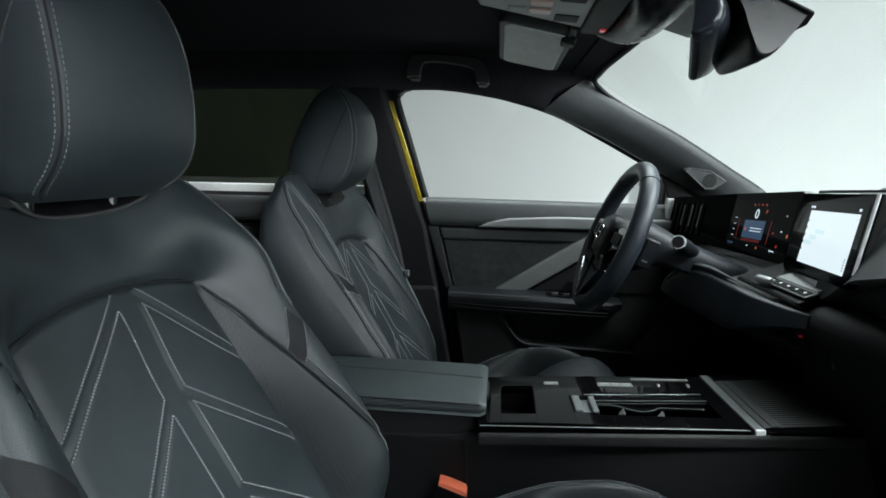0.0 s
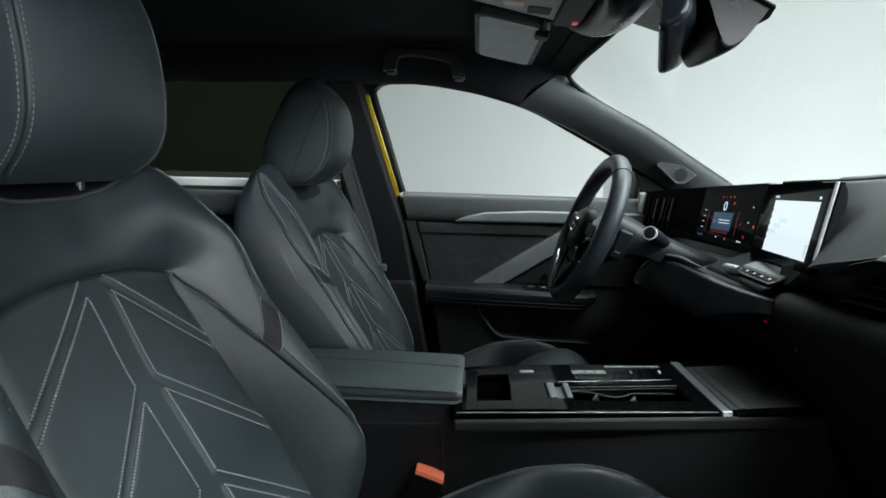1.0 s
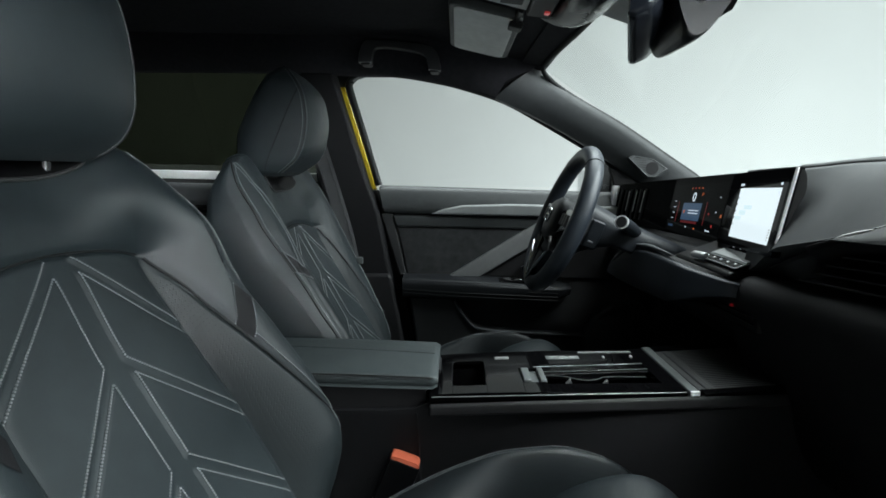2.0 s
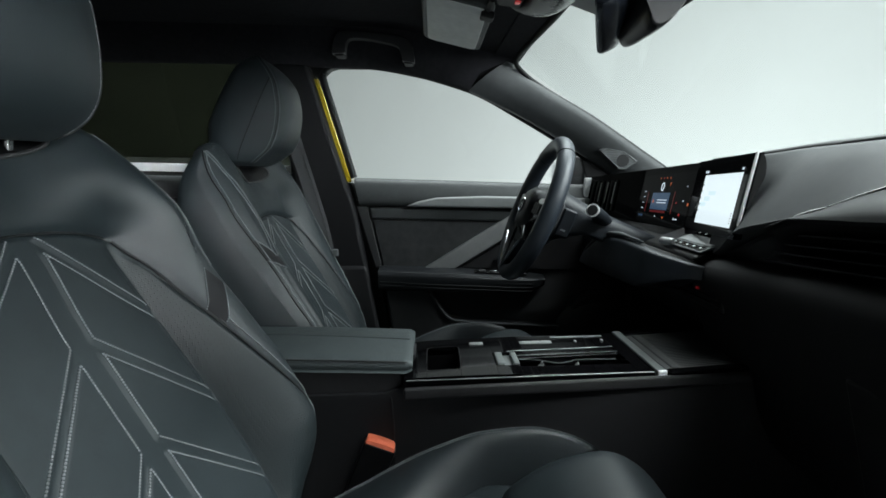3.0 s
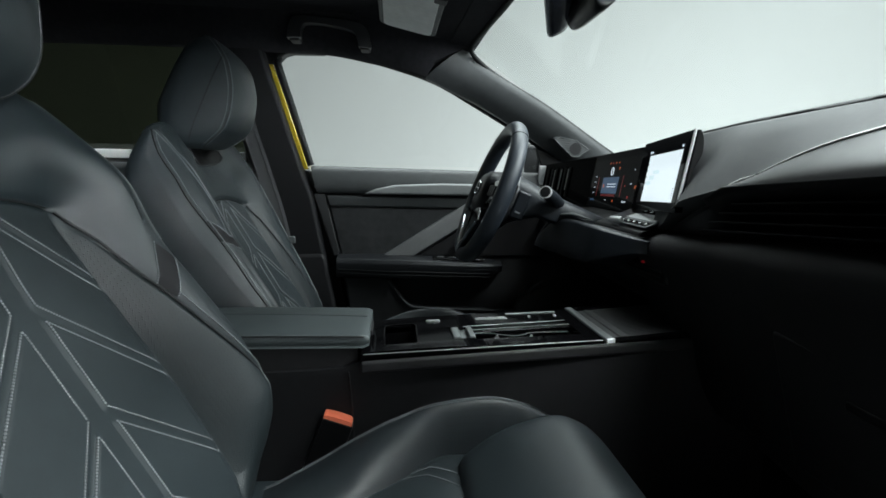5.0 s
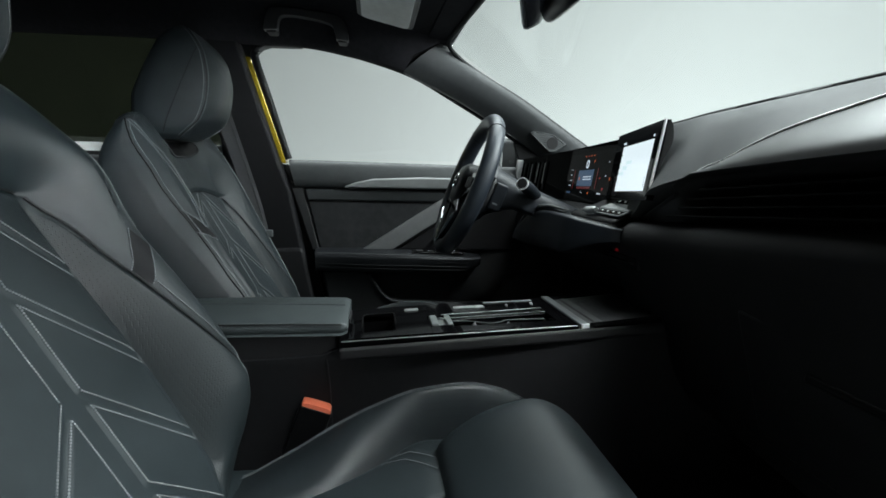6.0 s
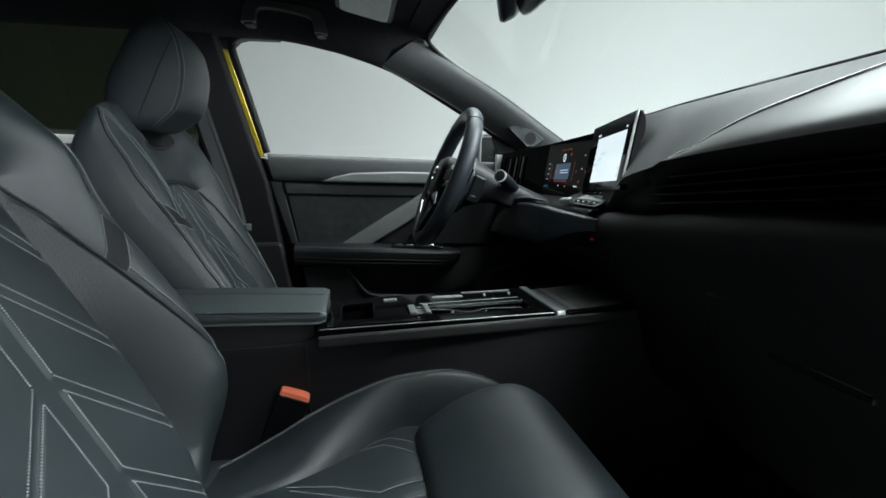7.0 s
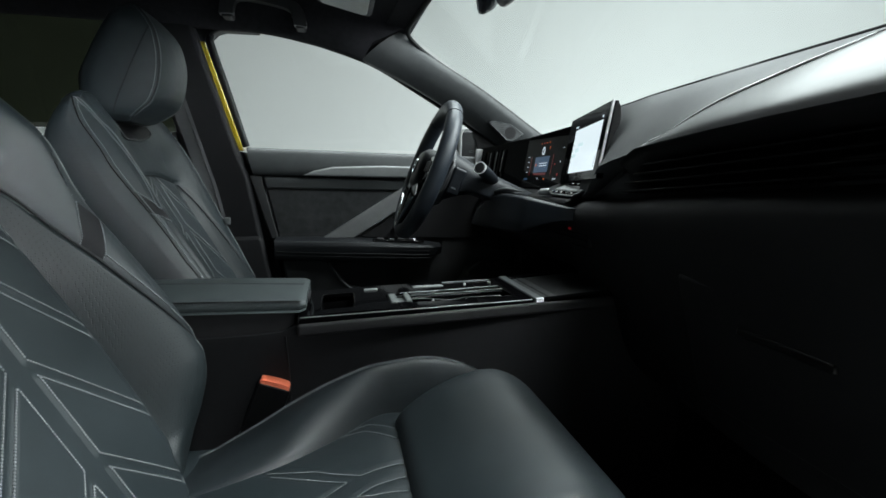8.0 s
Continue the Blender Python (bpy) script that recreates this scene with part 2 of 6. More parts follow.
def tube(points, radius, seg=10, closed=False, flat=1.0, join=None):
    """A round bar along points; radius may be a list."""
    pts = [Vector(p) for p in points]
    rings = []
    n = len(pts)
    side = None
    for i, p in enumerate(pts):
        if closed:
            d = pts[(i + 1) % n] - pts[i - 1]
        else:
            d = pts[min(i + 1, n - 1)] - pts[max(i - 1, 0)]
        d.normalize()
        if side is None:
            side = d.cross(Vector((0, 0, 1)))
            if side.length < 0.1:
                side = d.cross(Vector((0, 1, 0)))
        side = (side - d * side.dot(d)).normalized()
        up = side.cross(d)
        r = radius[i] if isinstance(radius, (list, tuple)) else radius
        rings.append([p + side * (r * math.cos(2 * math.pi * k / seg)) + up * (r * flat * math.sin(2 * math.pi * k / seg)) for k in range(seg)])
    if closed:
        rings.append(rings[0])
    bm = loft(rings, True, not closed)
    if closed:
        bmesh.ops.remove_doubles(bm, verts=bm.verts, dist=1e-6)
    return bm


def merge(*parts):
    """Several bmeshes as one."""
    out = bmesh.new()
    for bm in parts:
        me = bpy.data.meshes.new("tmp")
        bm.to_mesh(me)
        bm.free()
        out.from_mesh(me)
        bpy.data.meshes.remove(me)
    return out


def stitches(lines, dash=0.0026, gap=0.0008, r=0.00088):
    """Short raised threads along lines of points, as verts and faces."""
    verts, faces = [], []
    for line in lines:
        pts = [Vector(p) for p in line]
        if len(pts) < 2:
            continue
        lens = [0.0]
        for a, b in zip(pts, pts[1:]):
            lens.append(lens[-1] + (b - a).length)

        def at(d):
            for i in range(len(pts) - 1):
                if d <= lens[i + 1] or i == len(pts) - 2:
                    w = (d - lens[i]) / max(lens[i + 1] - lens[i], 1e-9)
                    return pts[i].lerp(pts[i + 1], w)
        d = 0.0
        while d + dash < lens[-1]:
            a, b = at(d), at(d + dash)
            t = (b - a).normalized()
            u = t.cross(Vector((0.3, 0.2, 0.9))).normalized()
            w = t.cross(u)
            k = len(verts)
            for e, rr in ((a, 0.5), (a.lerp(b, 0.25), 1.0), (a.lerp(b, 0.75), 1.0), (b, 0.5)):
                for q in range(4):
                    verts.append(e + u * (r * rr * math.cos(q * math.pi / 2)) + w * (r * rr * math.sin(q * math.pi / 2)))
            for ring in range(3):
                for q in range(4):
                    faces.append((k + ring * 4 + q, k + ring * 4 + (q + 1) % 4, k + ring * 4 + 4 + (q + 1) % 4, k + ring * 4 + 4 + q))
            d += dash + gap
    return verts, faces


def curve_at(table, x):
    """A value between rows of (x, value), rounded at the rows without overshoot."""
    if x <= table[0][0]:
        return table[0][1]
    if x >= table[-1][0]:
        return table[-1][1]
    n = len(table)
    for i in range(n - 1):
        if x <= table[i + 1][0]:
            break
    slope = [(table[k + 1][1] - table[k][1]) / (table[k + 1][0] - table[k][0]) for k in range(n - 1)]

    def tangent(k):
        if k == 0:
            return slope[0]
        if k == n - 1:
            return slope[-1]
        a, b = slope[k - 1], slope[k]
        return 0.0 if a * b <= 0 else 2 * a * b / (a + b)
    (x0, v0), (x1, v1) = table[i], table[i + 1]
    h = x1 - x0
    t = (x - x0) / h
    return v0 * (1 + 2 * t) * (1 - t) ** 2 + tangent(i) * h * t * (1 - t) ** 2 + v1 * t * t * (3 - 2 * t) + tangent(i + 1) * h * t * t * (t - 1)


def ease(t):
    t = min(1.0, max(0.0, t))
    return t * t * (3 - 2 * t)

# ---- studio ----
def studio():
    plan = smooth_line([(-6, 4.6), (-2, 4.6), (1.5, 4.5), (4.0, 3.6), (5.2, 1.4), (5.4, -1.5), (5.4, -6)], 8)
    rings = []
    for p in plan:
        # cove: floor runs up into the wall
        out = Vector((p[0] - 0.5, p[1], 0)).normalized()
        ring = []
        for d, z in ((-1.2, 0.0), (-0.7, 0.05), (-0.35, 0.2), (-0.1, 0.5), (0, 0.9), (0, 2.2), (0, 4.4)):
            ring.append((p[0] + out.x * d, p[1] + out.y * d, z))
        rings.append(ring)
    bm = loft(rings, False, False)
    tagged(part("backdrop", bm, STUDIO_WHITE), "curved matt white studio backdrop wall", "backdrop", kind="structure")
    tagged(part("ground", box((-7, -7, -0.1), (7, 7, 0.0), 0), STUDIO_FLOOR, smooth=False), "pale painted studio floor", "floor", kind="structure")
    tagged(part("ceiling", box((-7, -7, 4.4), (7, 7, 4.5), 0), STUDIO_DARK, smooth=False), "plain grey studio ceiling", "ceiling", kind="structure")
    tagged(part("wall_back", box((-7, -7, 0), (7, -6.9, 4.4), 0), STUDIO_DARK, smooth=False), "plain grey studio wall", "wall", kind="structure")
    tagged(part("wall_rear", box((-7, -6.9, 0), (-6.9, 7, 4.4), 0), STUDIO_DARK, smooth=False), "plain grey studio wall", "wall", kind="structure")


studio()


# ---- car shell ----
def roof_edge(x):
    return curve_at([(-1.3, 1.262), (-0.95, 1.272), (-0.47, 1.277), (-0.20, 1.2735), (-0.12, 1.274), (-0.03, 1.2665), (0.02, 1.2575), (0.0625, 1.251), (0.15, 1.2285), (0.23, 1.2045), (0.34, 1.165)], x)


def headliner_z(x, y):
    f = ease((x + 0.05) / 0.37)
    k = min(abs(y) / 0.62, 1.0)
    return 1.385 - 0.025 * k ** 4 - f * (0.052 + 0.012 * k * k)


def shell():
    xs = [-1.4 + 0.06 * i for i in range(29)]
    xs = [x for x in xs if x < 0.31] + [0.318]
    ys = [-0.62 + 0.04 * i for i in range(32)]
    rings = []
    for x in xs:
        low = [(x, y, headliner_z(x, y)) for y in ys]
        top = [(x, y, headliner_z(x, y) + 0.03) for y in reversed(ys)]
        rings.append(low + top)
    tagged(part("headliner", loft(rings), FABRIC), "black cloth headliner under the roof", "headliner", kind="structure")
    rings = []
    for x in [-1.45 + 0.1 * i for i in range(18)] + [0.29]:
        pts = [(x, y, 1.45 - 0.10 * (abs(y) / 0.68) ** 3 - 0.05 * ease((x - 0.0) / 0.5)) for y in [-0.68 + 0.085 * i for i in range(17)]]
        rings.append(pts + [(p[0], p[1], p[2] - 0.004) for p in reversed(pts)])
    tagged(part("roof", loft(rings), YELLOW), "yellow painted car roof skin", "car roof", kind="structure")
    for side, tag in ((1, "left"), (-1, "right")):
        rings = []
        for x in [-1.4 + 0.05 * i for i in range(35)] + [0.318]:
            e = roof_edge(x)
            t = headliner_z(x, 0.60)
            y0 = 0.648 - 0.02 * ease((x - 0.0) / 0.3)
            cut = 0.125 * ease((x - 0.05) / 0.285)
            xm, xb = x - 0.04 - cut * 0.5 + 0.04 * (1 - ease((x - 0.05) / 0.285)), x - cut
            e = roof_edge(xb)
            ring = [(x, 0.575, t + 0.004), (xm, 0.60, (t + e) / 2 + 0.004), (xb, y0 - 0.012, e + 0.006), (xb, y0, e), (xb, y0 + 0.02, e + 0.004), (xb, 0.675, e + 0.03), (xm, 0.655, t + 0.03), (x, 0.60, t + 0.02)]
            rings.append([(p[0], side * p[1], p[2]) for p in ring])
        tagged(part("roof_rail", loft(rings), FABRIC), "black cloth roof rail above the side windows", "roof rail", kind="structure")
        # front roof pillar: a broad trim strip from the dash to the roof
        w = [(0.19, 0.628, 1.216), (0.345, 0.682, 1.155), (0.474, 0.718, 1.092), (0.57, 0.737, 1.037), (0.66, 0.742, 0.98), (0.70, 0.742, 0.94)]
        s = [(0.290, 0.612, 1.296), (0.40, 0.640, 1.232), (0.555, 0.672, 1.157), (0.72, 0.70, 1.062), (0.80, 0.712, 1.015), (0.85, 0.715, 0.97)]
        rings = []
        for a, b in zip(smooth_line(w, 6), smooth_line(s, 6)):
            m = a.lerp(b, 0.5)
            ring = [a, a.lerp(b, 0.06) + Vector((-0.004, -0.010, 0)), a.lerp(b, 0.3) + Vector((-0.006, -0.020, 0.0)), m + Vector((-0.006, -0.024, 0)),
                    a.lerp(b, 0.8) + Vector((-0.004, -0.016, 0)), b + Vector((0, -0.004, 0)), b + Vector((0.012, 0.01, 0.004)), m + Vector((0.02, 0.05, 0.02)), a + Vector((0.01, 0.03, 0.0))]
            rings.append([(p.x, side * p.y, p.z) for p in ring])
        tagged(part("roof_pillar", loft(rings), SOFT), "dark grey grained trim on the slanting windscreen pillar", "pillar", kind="structure")

        edge = smooth_line([(0.352, 0.0, 1.3225), (0.345, 0.25, 1.3185), (0.330, 0.42, 1.311), (0.318, 0.52, 1.303), (0.312, 0.575, 1.294), (0.328, 0.612, 1.277), (0.40, 0.645, 1.233), (0.555, 0.676, 1.158), (0.72, 0.704, 1.063), (0.80, 0.716, 1.016)], 6)
        tagged(part("windscreen_seal", tube([(p.x, side * p.y, p.z) for p in edge], 0.0065, 8), RUBBER), "black rubber seal round the windscreen", "seal", kind="structure")

        # middle pillar
        def lean(p, off=0.0):
            return Vector((p.x, side * (p.y - 0.058 * ease((p.z - 0.93) / 0.36) + off), p.z))
        out = [(-0.36, 1.285), (-0.262, 1.285), (-0.250, 1.24), (-0.172, 0.967), (-0.140, 0.88), (-0.105, 0.70), (-0.062, 0.46), (-0.04, 0.24), (-0.30, 0.24), (-0.30, 0.70), (-0.33, 1.0)]
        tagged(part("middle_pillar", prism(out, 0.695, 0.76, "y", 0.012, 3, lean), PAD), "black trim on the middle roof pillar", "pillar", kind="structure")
        low = [(-0.27, 0.70), (-0.105, 0.705), (-0.098, 0.69), (-0.052, 0.45), (-0.03, 0.24), (-0.27, 0.24)]
        tagged(part("pillar_foot", prism(low, 0.675, 0.70, "y", 0.012, 3, lean), PLASTIC_DARK), "raised black foot of the middle pillar", "pillar", kind="structure")
        yel = [(-0.256, 1.252), (-0.238, 1.252), (-0.238, 1.245), (-0.158, 0.967), (-0.155, 0.955), (-0.178, 0.955), (-0.18, 0.967), (-0.258, 1.24)]
        black = [(-0.157, 0.953), (-0.140, 0.90), (-0.120, 0.90), (-0.07, 0.66), (-0.02, 0.42), (-0.01, 0.24), (-0.07, 0.24), (-0.062, 0.42), (-0.12, 0.70), (-0.155, 0.90), (-0.176, 0.953)]
        tagged(part("door_seal", prism(black, 0.742, 0.80, "y", 0.003, 2, lean), RUBBER), "black rubber seal down the door opening", "seal", kind="structure")
        arc = [(-0.275, 1.31), (-0.10, 1.31), (-0.10, 1.288), (-0.19, 1.286), (-0.212, 1.279), (-0.227, 1.264), (-0.236, 1.246), (-0.262, 1.246)]
        tagged(part("frame_corner", prism(arc, 0.742, 0.80, "y", 0.003, 2, lean), RUBBER), "black rubber corner above the door opening", "seal", kind="structure")
        tagged(part("body_frame", prism(yel, 0.742, 0.80, "y", 0.003, 2, lean), YELLOW), "yellow painted door frame edge of the body", "car body", kind="structure")
        # rear side
        rear = [(-1.4, 0.985), (-0.30, 0.985), (-0.26, 0.70), (-0.24, 0.24), (-1.4, 0.24)]
        tagged(part("rear_side_wall", prism(rear, 0.70, 0.80, "y", 0.012, 3, lambda p: Vector((p.x, side * p.y, p.z))), PLASTIC), "black trimmed rear door inside", "car side", kind="structure")
        sill = box((-1.4, 0.700, 0.975), (-0.31, 0.775, 1.001), 0.004)
        for v in sill.verts:
            v.co.y *= side
        tagged(part("window_trim", sill, SILL_GREY), "pale sill strip under the rear side window", "window trim", kind="structure")
        g = bmesh.new()
        vs = [g.verts.new((x, side * y, z)) for x, y, z in ((-1.4, 0.745, 0.99), (-0.30, 0.745, 0.99), (-0.34, 0.675, 1.29), (-1.4, 0.675, 1.29))]
        vo = [g.verts.new(v.co + Vector((0, side * 0.004, 0))) for v in vs]
        g.faces.new(vs)
        g.faces.new(vo[::-1])
        for i in range(4):
            g.faces.new((vs[i], vo[i], vo[(i + 1) % 4], vs[(i + 1) % 4]))
        ob = part("rear_window", g, GLASS_DARK, smooth=False)
        ob.visible_shadow = False
        tagged(ob, "dark tinted rear side window glass", "window", kind="structure")
    # rear seat lines: rear door card details on the far side
    rd = thing("rear_door_card", "black rear door lining with a padded ledge and seam", "door lining")
    part("ledge", box((-1.35, 0.665, 0.90), (-0.33, 0.71, 0.965), 0.018, 3), SOFT, rd)
    part("lower_lining", box((-1.35, 0.68, 0.45), (-0.33, 0.712, 0.875), 0.01, 3), PLASTIC, rd)
    part("groove_strip", box((-1.35, 0.672, 0.880), (-0.33, 0.70, 0.893), 0.003), PIANO, rd)
    tagged(part("rear_bulkhead", box((-1.45, -0.75, 0.24), (-1.4, 0.75, 1.38), 0.01), CARPET), "black closed rear end of the cabin", "bulkhead", kind="structure")
    tagged(part("floor", box((-1.4, -0.75, 0.20), (1.05, 0.75, 0.24), 0.005), CARPET), "black carpeted car floor", "floor", kind="structure")
    tagged(part("firewall", box((0.98, -0.75, 0.24), (1.04, 0.75, 0.97), 0.01), CARPET), "black lined bulkhead under the dashboard", "bulkhead", kind="structure")
    tagged(part("side_sill", box((-0.2, -0.80, 0.20), (0.95, -0.68, 0.33), 0.02, 3), PLASTIC), "black door sill of the open passenger doorway", "sill", kind="structure")
    tagged(part("kick_wall", box((0.80, -0.80, 0.24), (1.04, -0.72, 0.97), 0.02, 3), PLASTIC), "black kick panel ahead of the passenger doorway", "side panel", kind="structure")
    # windscreen
    rows = []
    for i in range(13):
        v = -1 + i / 6
        b = 1 - v * v
        top = Vector((0.325 + 0.035 * b, v * 0.66, 1.305 + 0.030 * b))
        base = Vector((0.84 + 0.18 * b, v * 0.75, 0.998 + 0.008 * b))
        rows.append([top.lerp(base, k / 8) + Vector((0.02, 0, 0.035)) * math.sin(math.pi * k / 8) * b for k in range(9)])
    rings = [r + [p + Vector((0.002, 0, 0.005)) for p in reversed(r)] for r in rows]
    ob = part("windscreen", loft(rings), GLASS_CLEAR)
    ob.visible_shadow = False
    tagged(ob, "clear curved windscreen glass", "windscreen", kind="structure")
    rings = []
    for y in [-0.66 + 0.06 * i for i in range(23)]:
        v = 1 - (y / 0.63) ** 2
        x, z = 0.319 + 0.030 * v, 1.290 + 0.040 * v ** 0.7 if v > 0 else 1.290
        rings.append([(x - 0.07, y, z + 0.004), (x - 0.02, y, z - 0.002), (x, y, z - 0.002), (x + 0.010, y, z + 0.006), (x + 0.004, y, z + 0.05), (x - 0.07, y, z + 0.06)])
    tagged(part("windscreen_header", loft(rings), FABRIC), "black roof edge above the windscreen", "roof edge", kind="structure")
    tagged(part("kick_wall", box((0.68, 0.74, 0.24), (1.04, 0.80, 0.97), 0.02, 3), PLASTIC_DARK), "black kick panel ahead of the driver door", "side panel", kind="structure")
    # Added panel that keeps studio light out of the gap behind the door.
    tagged(part("door_gap_filler", box((-0.28, 0.785, 0.24), (0.10, 0.82, 0.95), 0.004), RUBBER), "black filler panel added to block light through the door gap", "seal", kind="structure")
    tagged(part("side_sill", box((-0.3, 0.70, 0.20), (1.0, 0.84, 0.30), 0.02, 3), PLASTIC), "black door sill under the driver door", "sill", kind="structure")


shell()

# ---- seats ----
SEAT_BASE = Vector((-0.10, 0, 0.51))
SEAT_UP = Vector((-0.49, 0, 0.8717))
SEAT_OUT = Vector((0.8717, 0, 0.49))
WING = [(-0.05, -0.030), (0.0, 0.006), (0.028, 0.033), (0.066, 0.062), (0.10, 0.074), (0.17, 0.075), (0.27, 0.068), (0.35, 0.062), (0.45, 0.060), (0.53, 0.054), (0.57, 0.044), (0.61, 0.026)]
OUTER = [(-0.05, 0.25), (0.10, 0.30), (0.26, 0.46), (0.40, 0.72), (0.60, 0.90)]       # flatter outer bolster of the driver seat
CREST_IN = [(0.20, 0.027), (0.30, 0.034), (0.40, 0.046), (0.50, 0.046), (0.58, 0.030)]
BUILD = {"flat_side": False, "drop": 0.0}         # drop: how much lower the pattern of the driver seat lies
EDGE = [(-0.05, 0.195), (0.0, 0.250), (0.03, 0.266), (0.07, 0.271), (0.13, 0.272), (0.25, 0.272), (0.38, 0.266), (0.46, 0.256), (0.51, 0.246), (0.55, 0.222), (0.58, 0.190), (0.60, 0.156)]
BACK = [(-0.05, -0.105), (0.38, -0.105), (0.438, -0.088), (0.515, -0.042), (0.55, -0.012), (0.58, 0.010), (0.61, 0.012)]
SEAM = [(-0.05, 0.180), (0.0, 0.222), (0.05, 0.239), (0.089, 0.243), (0.18, 0.214), (0.266, 0.190), (0.3046, 0.1804), (0.350, 0.1688), (0.3963, 0.1580), (0.4244, 0.1475), (0.447, 0.136)]
BACK_DRIVER = [(-0.05, -0.115), (0.38, -0.115), (0.438, -0.102), (0.508, -0.062), (0.54, -0.042), (0.563, -0.020), (0.58, 0.000), (0.61, 0.012)]
OUTER_LINE = [(0.0, 0.240), (0.10, 0.258), (0.22, 0.258), (0.28, 0.2545), (0.38, 0.2475), (0.43, 0.248), (0.48, 0.243), (0.53, 0.2375), (0.565, 0.229), (0.585, 0.212)]
INNER_LINE = [(0.02, 0.232), (0.30, 0.227), (0.345, 0.2205), (0.383, 0.2108), (0.4225, 0.206), (0.4927, 0.205), (0.537, 0.2095), (0.577, 0.2095), (0.59, 0.190)]
EDGE_DRIVER = [(-0.05, 0.195), (0.0, 0.250), (0.03, 0.266), (0.07, 0.271), (0.13, 0.272), (0.25, 0.272), (0.38, 0.267), (0.46, 0.262), (0.51, 0.256), (0.54, 0.249), (0.56, 0.240), (0.575, 0.228), (0.59, 0.203), (0.60, 0.170)]
BRANCHES = (0.4675, 0.3435, 0.214, 0.087)
SPINE = 0.016


def edge_at(s):
    return curve_at(EDGE_DRIVER if BUILD["flat_side"] else EDGE, s)


def back_at(s):
    return curve_at(BACK_DRIVER if BUILD["flat_side"] else BACK, s)


def dent(d, width):
    return math.exp(-(d / width) ** 2)


def panel_top(lat):
    return 0.476 - BUILD["drop"] - 0.026 * (lat / 0.140) ** 2


def skew(s):
    """The spine of the near seat's pattern leans a little to the console at its top."""
    return 0.0 if BUILD["flat_side"] else 0.010 * ease((s - 0.345) / 0.115)


def band_slope(lat):
    return 0.90 if lat < 0 and not BUILD["flat_side"] else 0.98


def in_band(a, s, slope=0.98):
    """How far a place lies inside the sunk bands of the backrest pattern (1: inside)."""
    s += BUILD["drop"]
    deep = ease((SPINE + 0.0015 - a) / 0.004) if s < 0.475 else 0.0
    for k in BRANCHES:
        d = k - (a - SPINE) * slope - s
        deep = max(deep, ease((d + 0.0015) / 0.004) * ease((0.0170 - d) / 0.004))
    return deep


def seat_n(lat, s):
    a = abs(lat)
    e = edge_at(s)
    inset = curve_at(CREST_IN, s)
    crest = e - inset
    low = s + BUILD["drop"]
    pw = curve_at(PANEL_HALF, low)
    w = curve_at(WING, s)
    if BUILD["flat_side"] and lat > 0:
        w *= curve_at(OUTER, s)
    elif BUILD["flat_side"]:
        w *= 0.80
    elif lat < 0:
        w += 0.010 * dent(s - 0.40, 0.10)
    else:
        w += 0.012 * dent(s - 0.455, 0.055)         # full shoulder of the near seat
    t = min(1.0, max(0.0, (a - pw) / (crest - 0.012 - pw)))
    bulge = ease((0.475 - s) / 0.22)
    high = ease((s - 0.44) / 0.09)
    wide = min(1.0, max(0.0, (a - 0.02) / (crest - 0.032)))
    n = w * (bulge * (1 - (1 - t) ** 2.2) + (1 - bulge) * ((1 - high) * ease(t) + high * ease(wide)))
    if a > crest - 0.014:
        n -= (0.032 + 0.9 * (inset - 0.027)) * (1 - 0.7 * ease((s - 0.53) / 0.06)) * ((a - crest + 0.014) / (inset + 0.014)) ** 2
    if lat < 0 and a > crest and not BUILD["flat_side"]:
        n -= 0.04 * ((a - crest) / inset) ** 2      # outer side by the doorway falls away steeply
    top = panel_top(lat)
    n += 0.008 * ease((s - top + 0.012) / 0.05) * ease((0.21 - a) / 0.09)
    if a < 0.155:
        n -= 0.006 * dent(s - top, 0.0045) * ease((0.155 - a) / 0.02)
    if s < top and a < pw:
        n += 0.002 * (1 - (a / pw) ** 2) - 0.0024 * in_band(abs(lat - skew(s)), s, band_slope(lat))
    fade = ease((0.455 - low) / 0.04)
    n -= fade * (0.0030 * dent(a - pw, 0.008) + 0.0055 * dent(a - curve_at(SEAM, low), 0.004))
    n -= 0.002 * dent(a - crest, 0.003)
    return n


def seat_p(lat, s, lift=0.0):
    p = SEAT_BASE + SEAT_UP * s + SEAT_OUT * (seat_n(lat, s) + lift)
    return Vector((p.x, lat, p.z))


def seat_line(pts, n=24, lift=0.0006):
    out = []
    for (l0, s0), (l1, s1) in zip(pts, pts[1:]):
        for k in range(n):
            t = k / n
            out.append(seat_p(l0 + (l1 - l0) * t, s0 + (s1 - s0) * t, lift))
    out.append(seat_p(*pts[-1], lift))
    return out


def pattern_line(pts, n=24):
    (l0, s0), (l1, s1) = pts
    run = [(l0 + (l1 - l0) * k / n, s0 + (s1 - s0) * k / n) for k in range(n + 1)]
    return [seat_p(l + skew(q), q, 0.0006) for l, q in run]


PANEL_HALF = [(-0.05, 0.120), (0.0, 0.140), (0.025, 0.154), (0.145, 0.160), (0.30, 0.147), (0.44, 0.131), (0.50, 0.115), (0.60, 0.10)]
COUNTS = (46, 20, 16, 14)               # columns of panel, flank, crest and edge on each side


def warped(lat, r):
    """Rows bend with the panel's arched top seam, and dip under the head restraint."""
    mid = panel_top(0.0)
    s = r + (panel_top(lat) - mid) * max(0.0, 1 - abs(r - mid) / 0.11) if abs(lat) < 0.2 else r
    return s - 0.042 * (1 - ease((abs(lat) - 0.085) / 0.085)) * ease((r - 0.50) / 0.10)


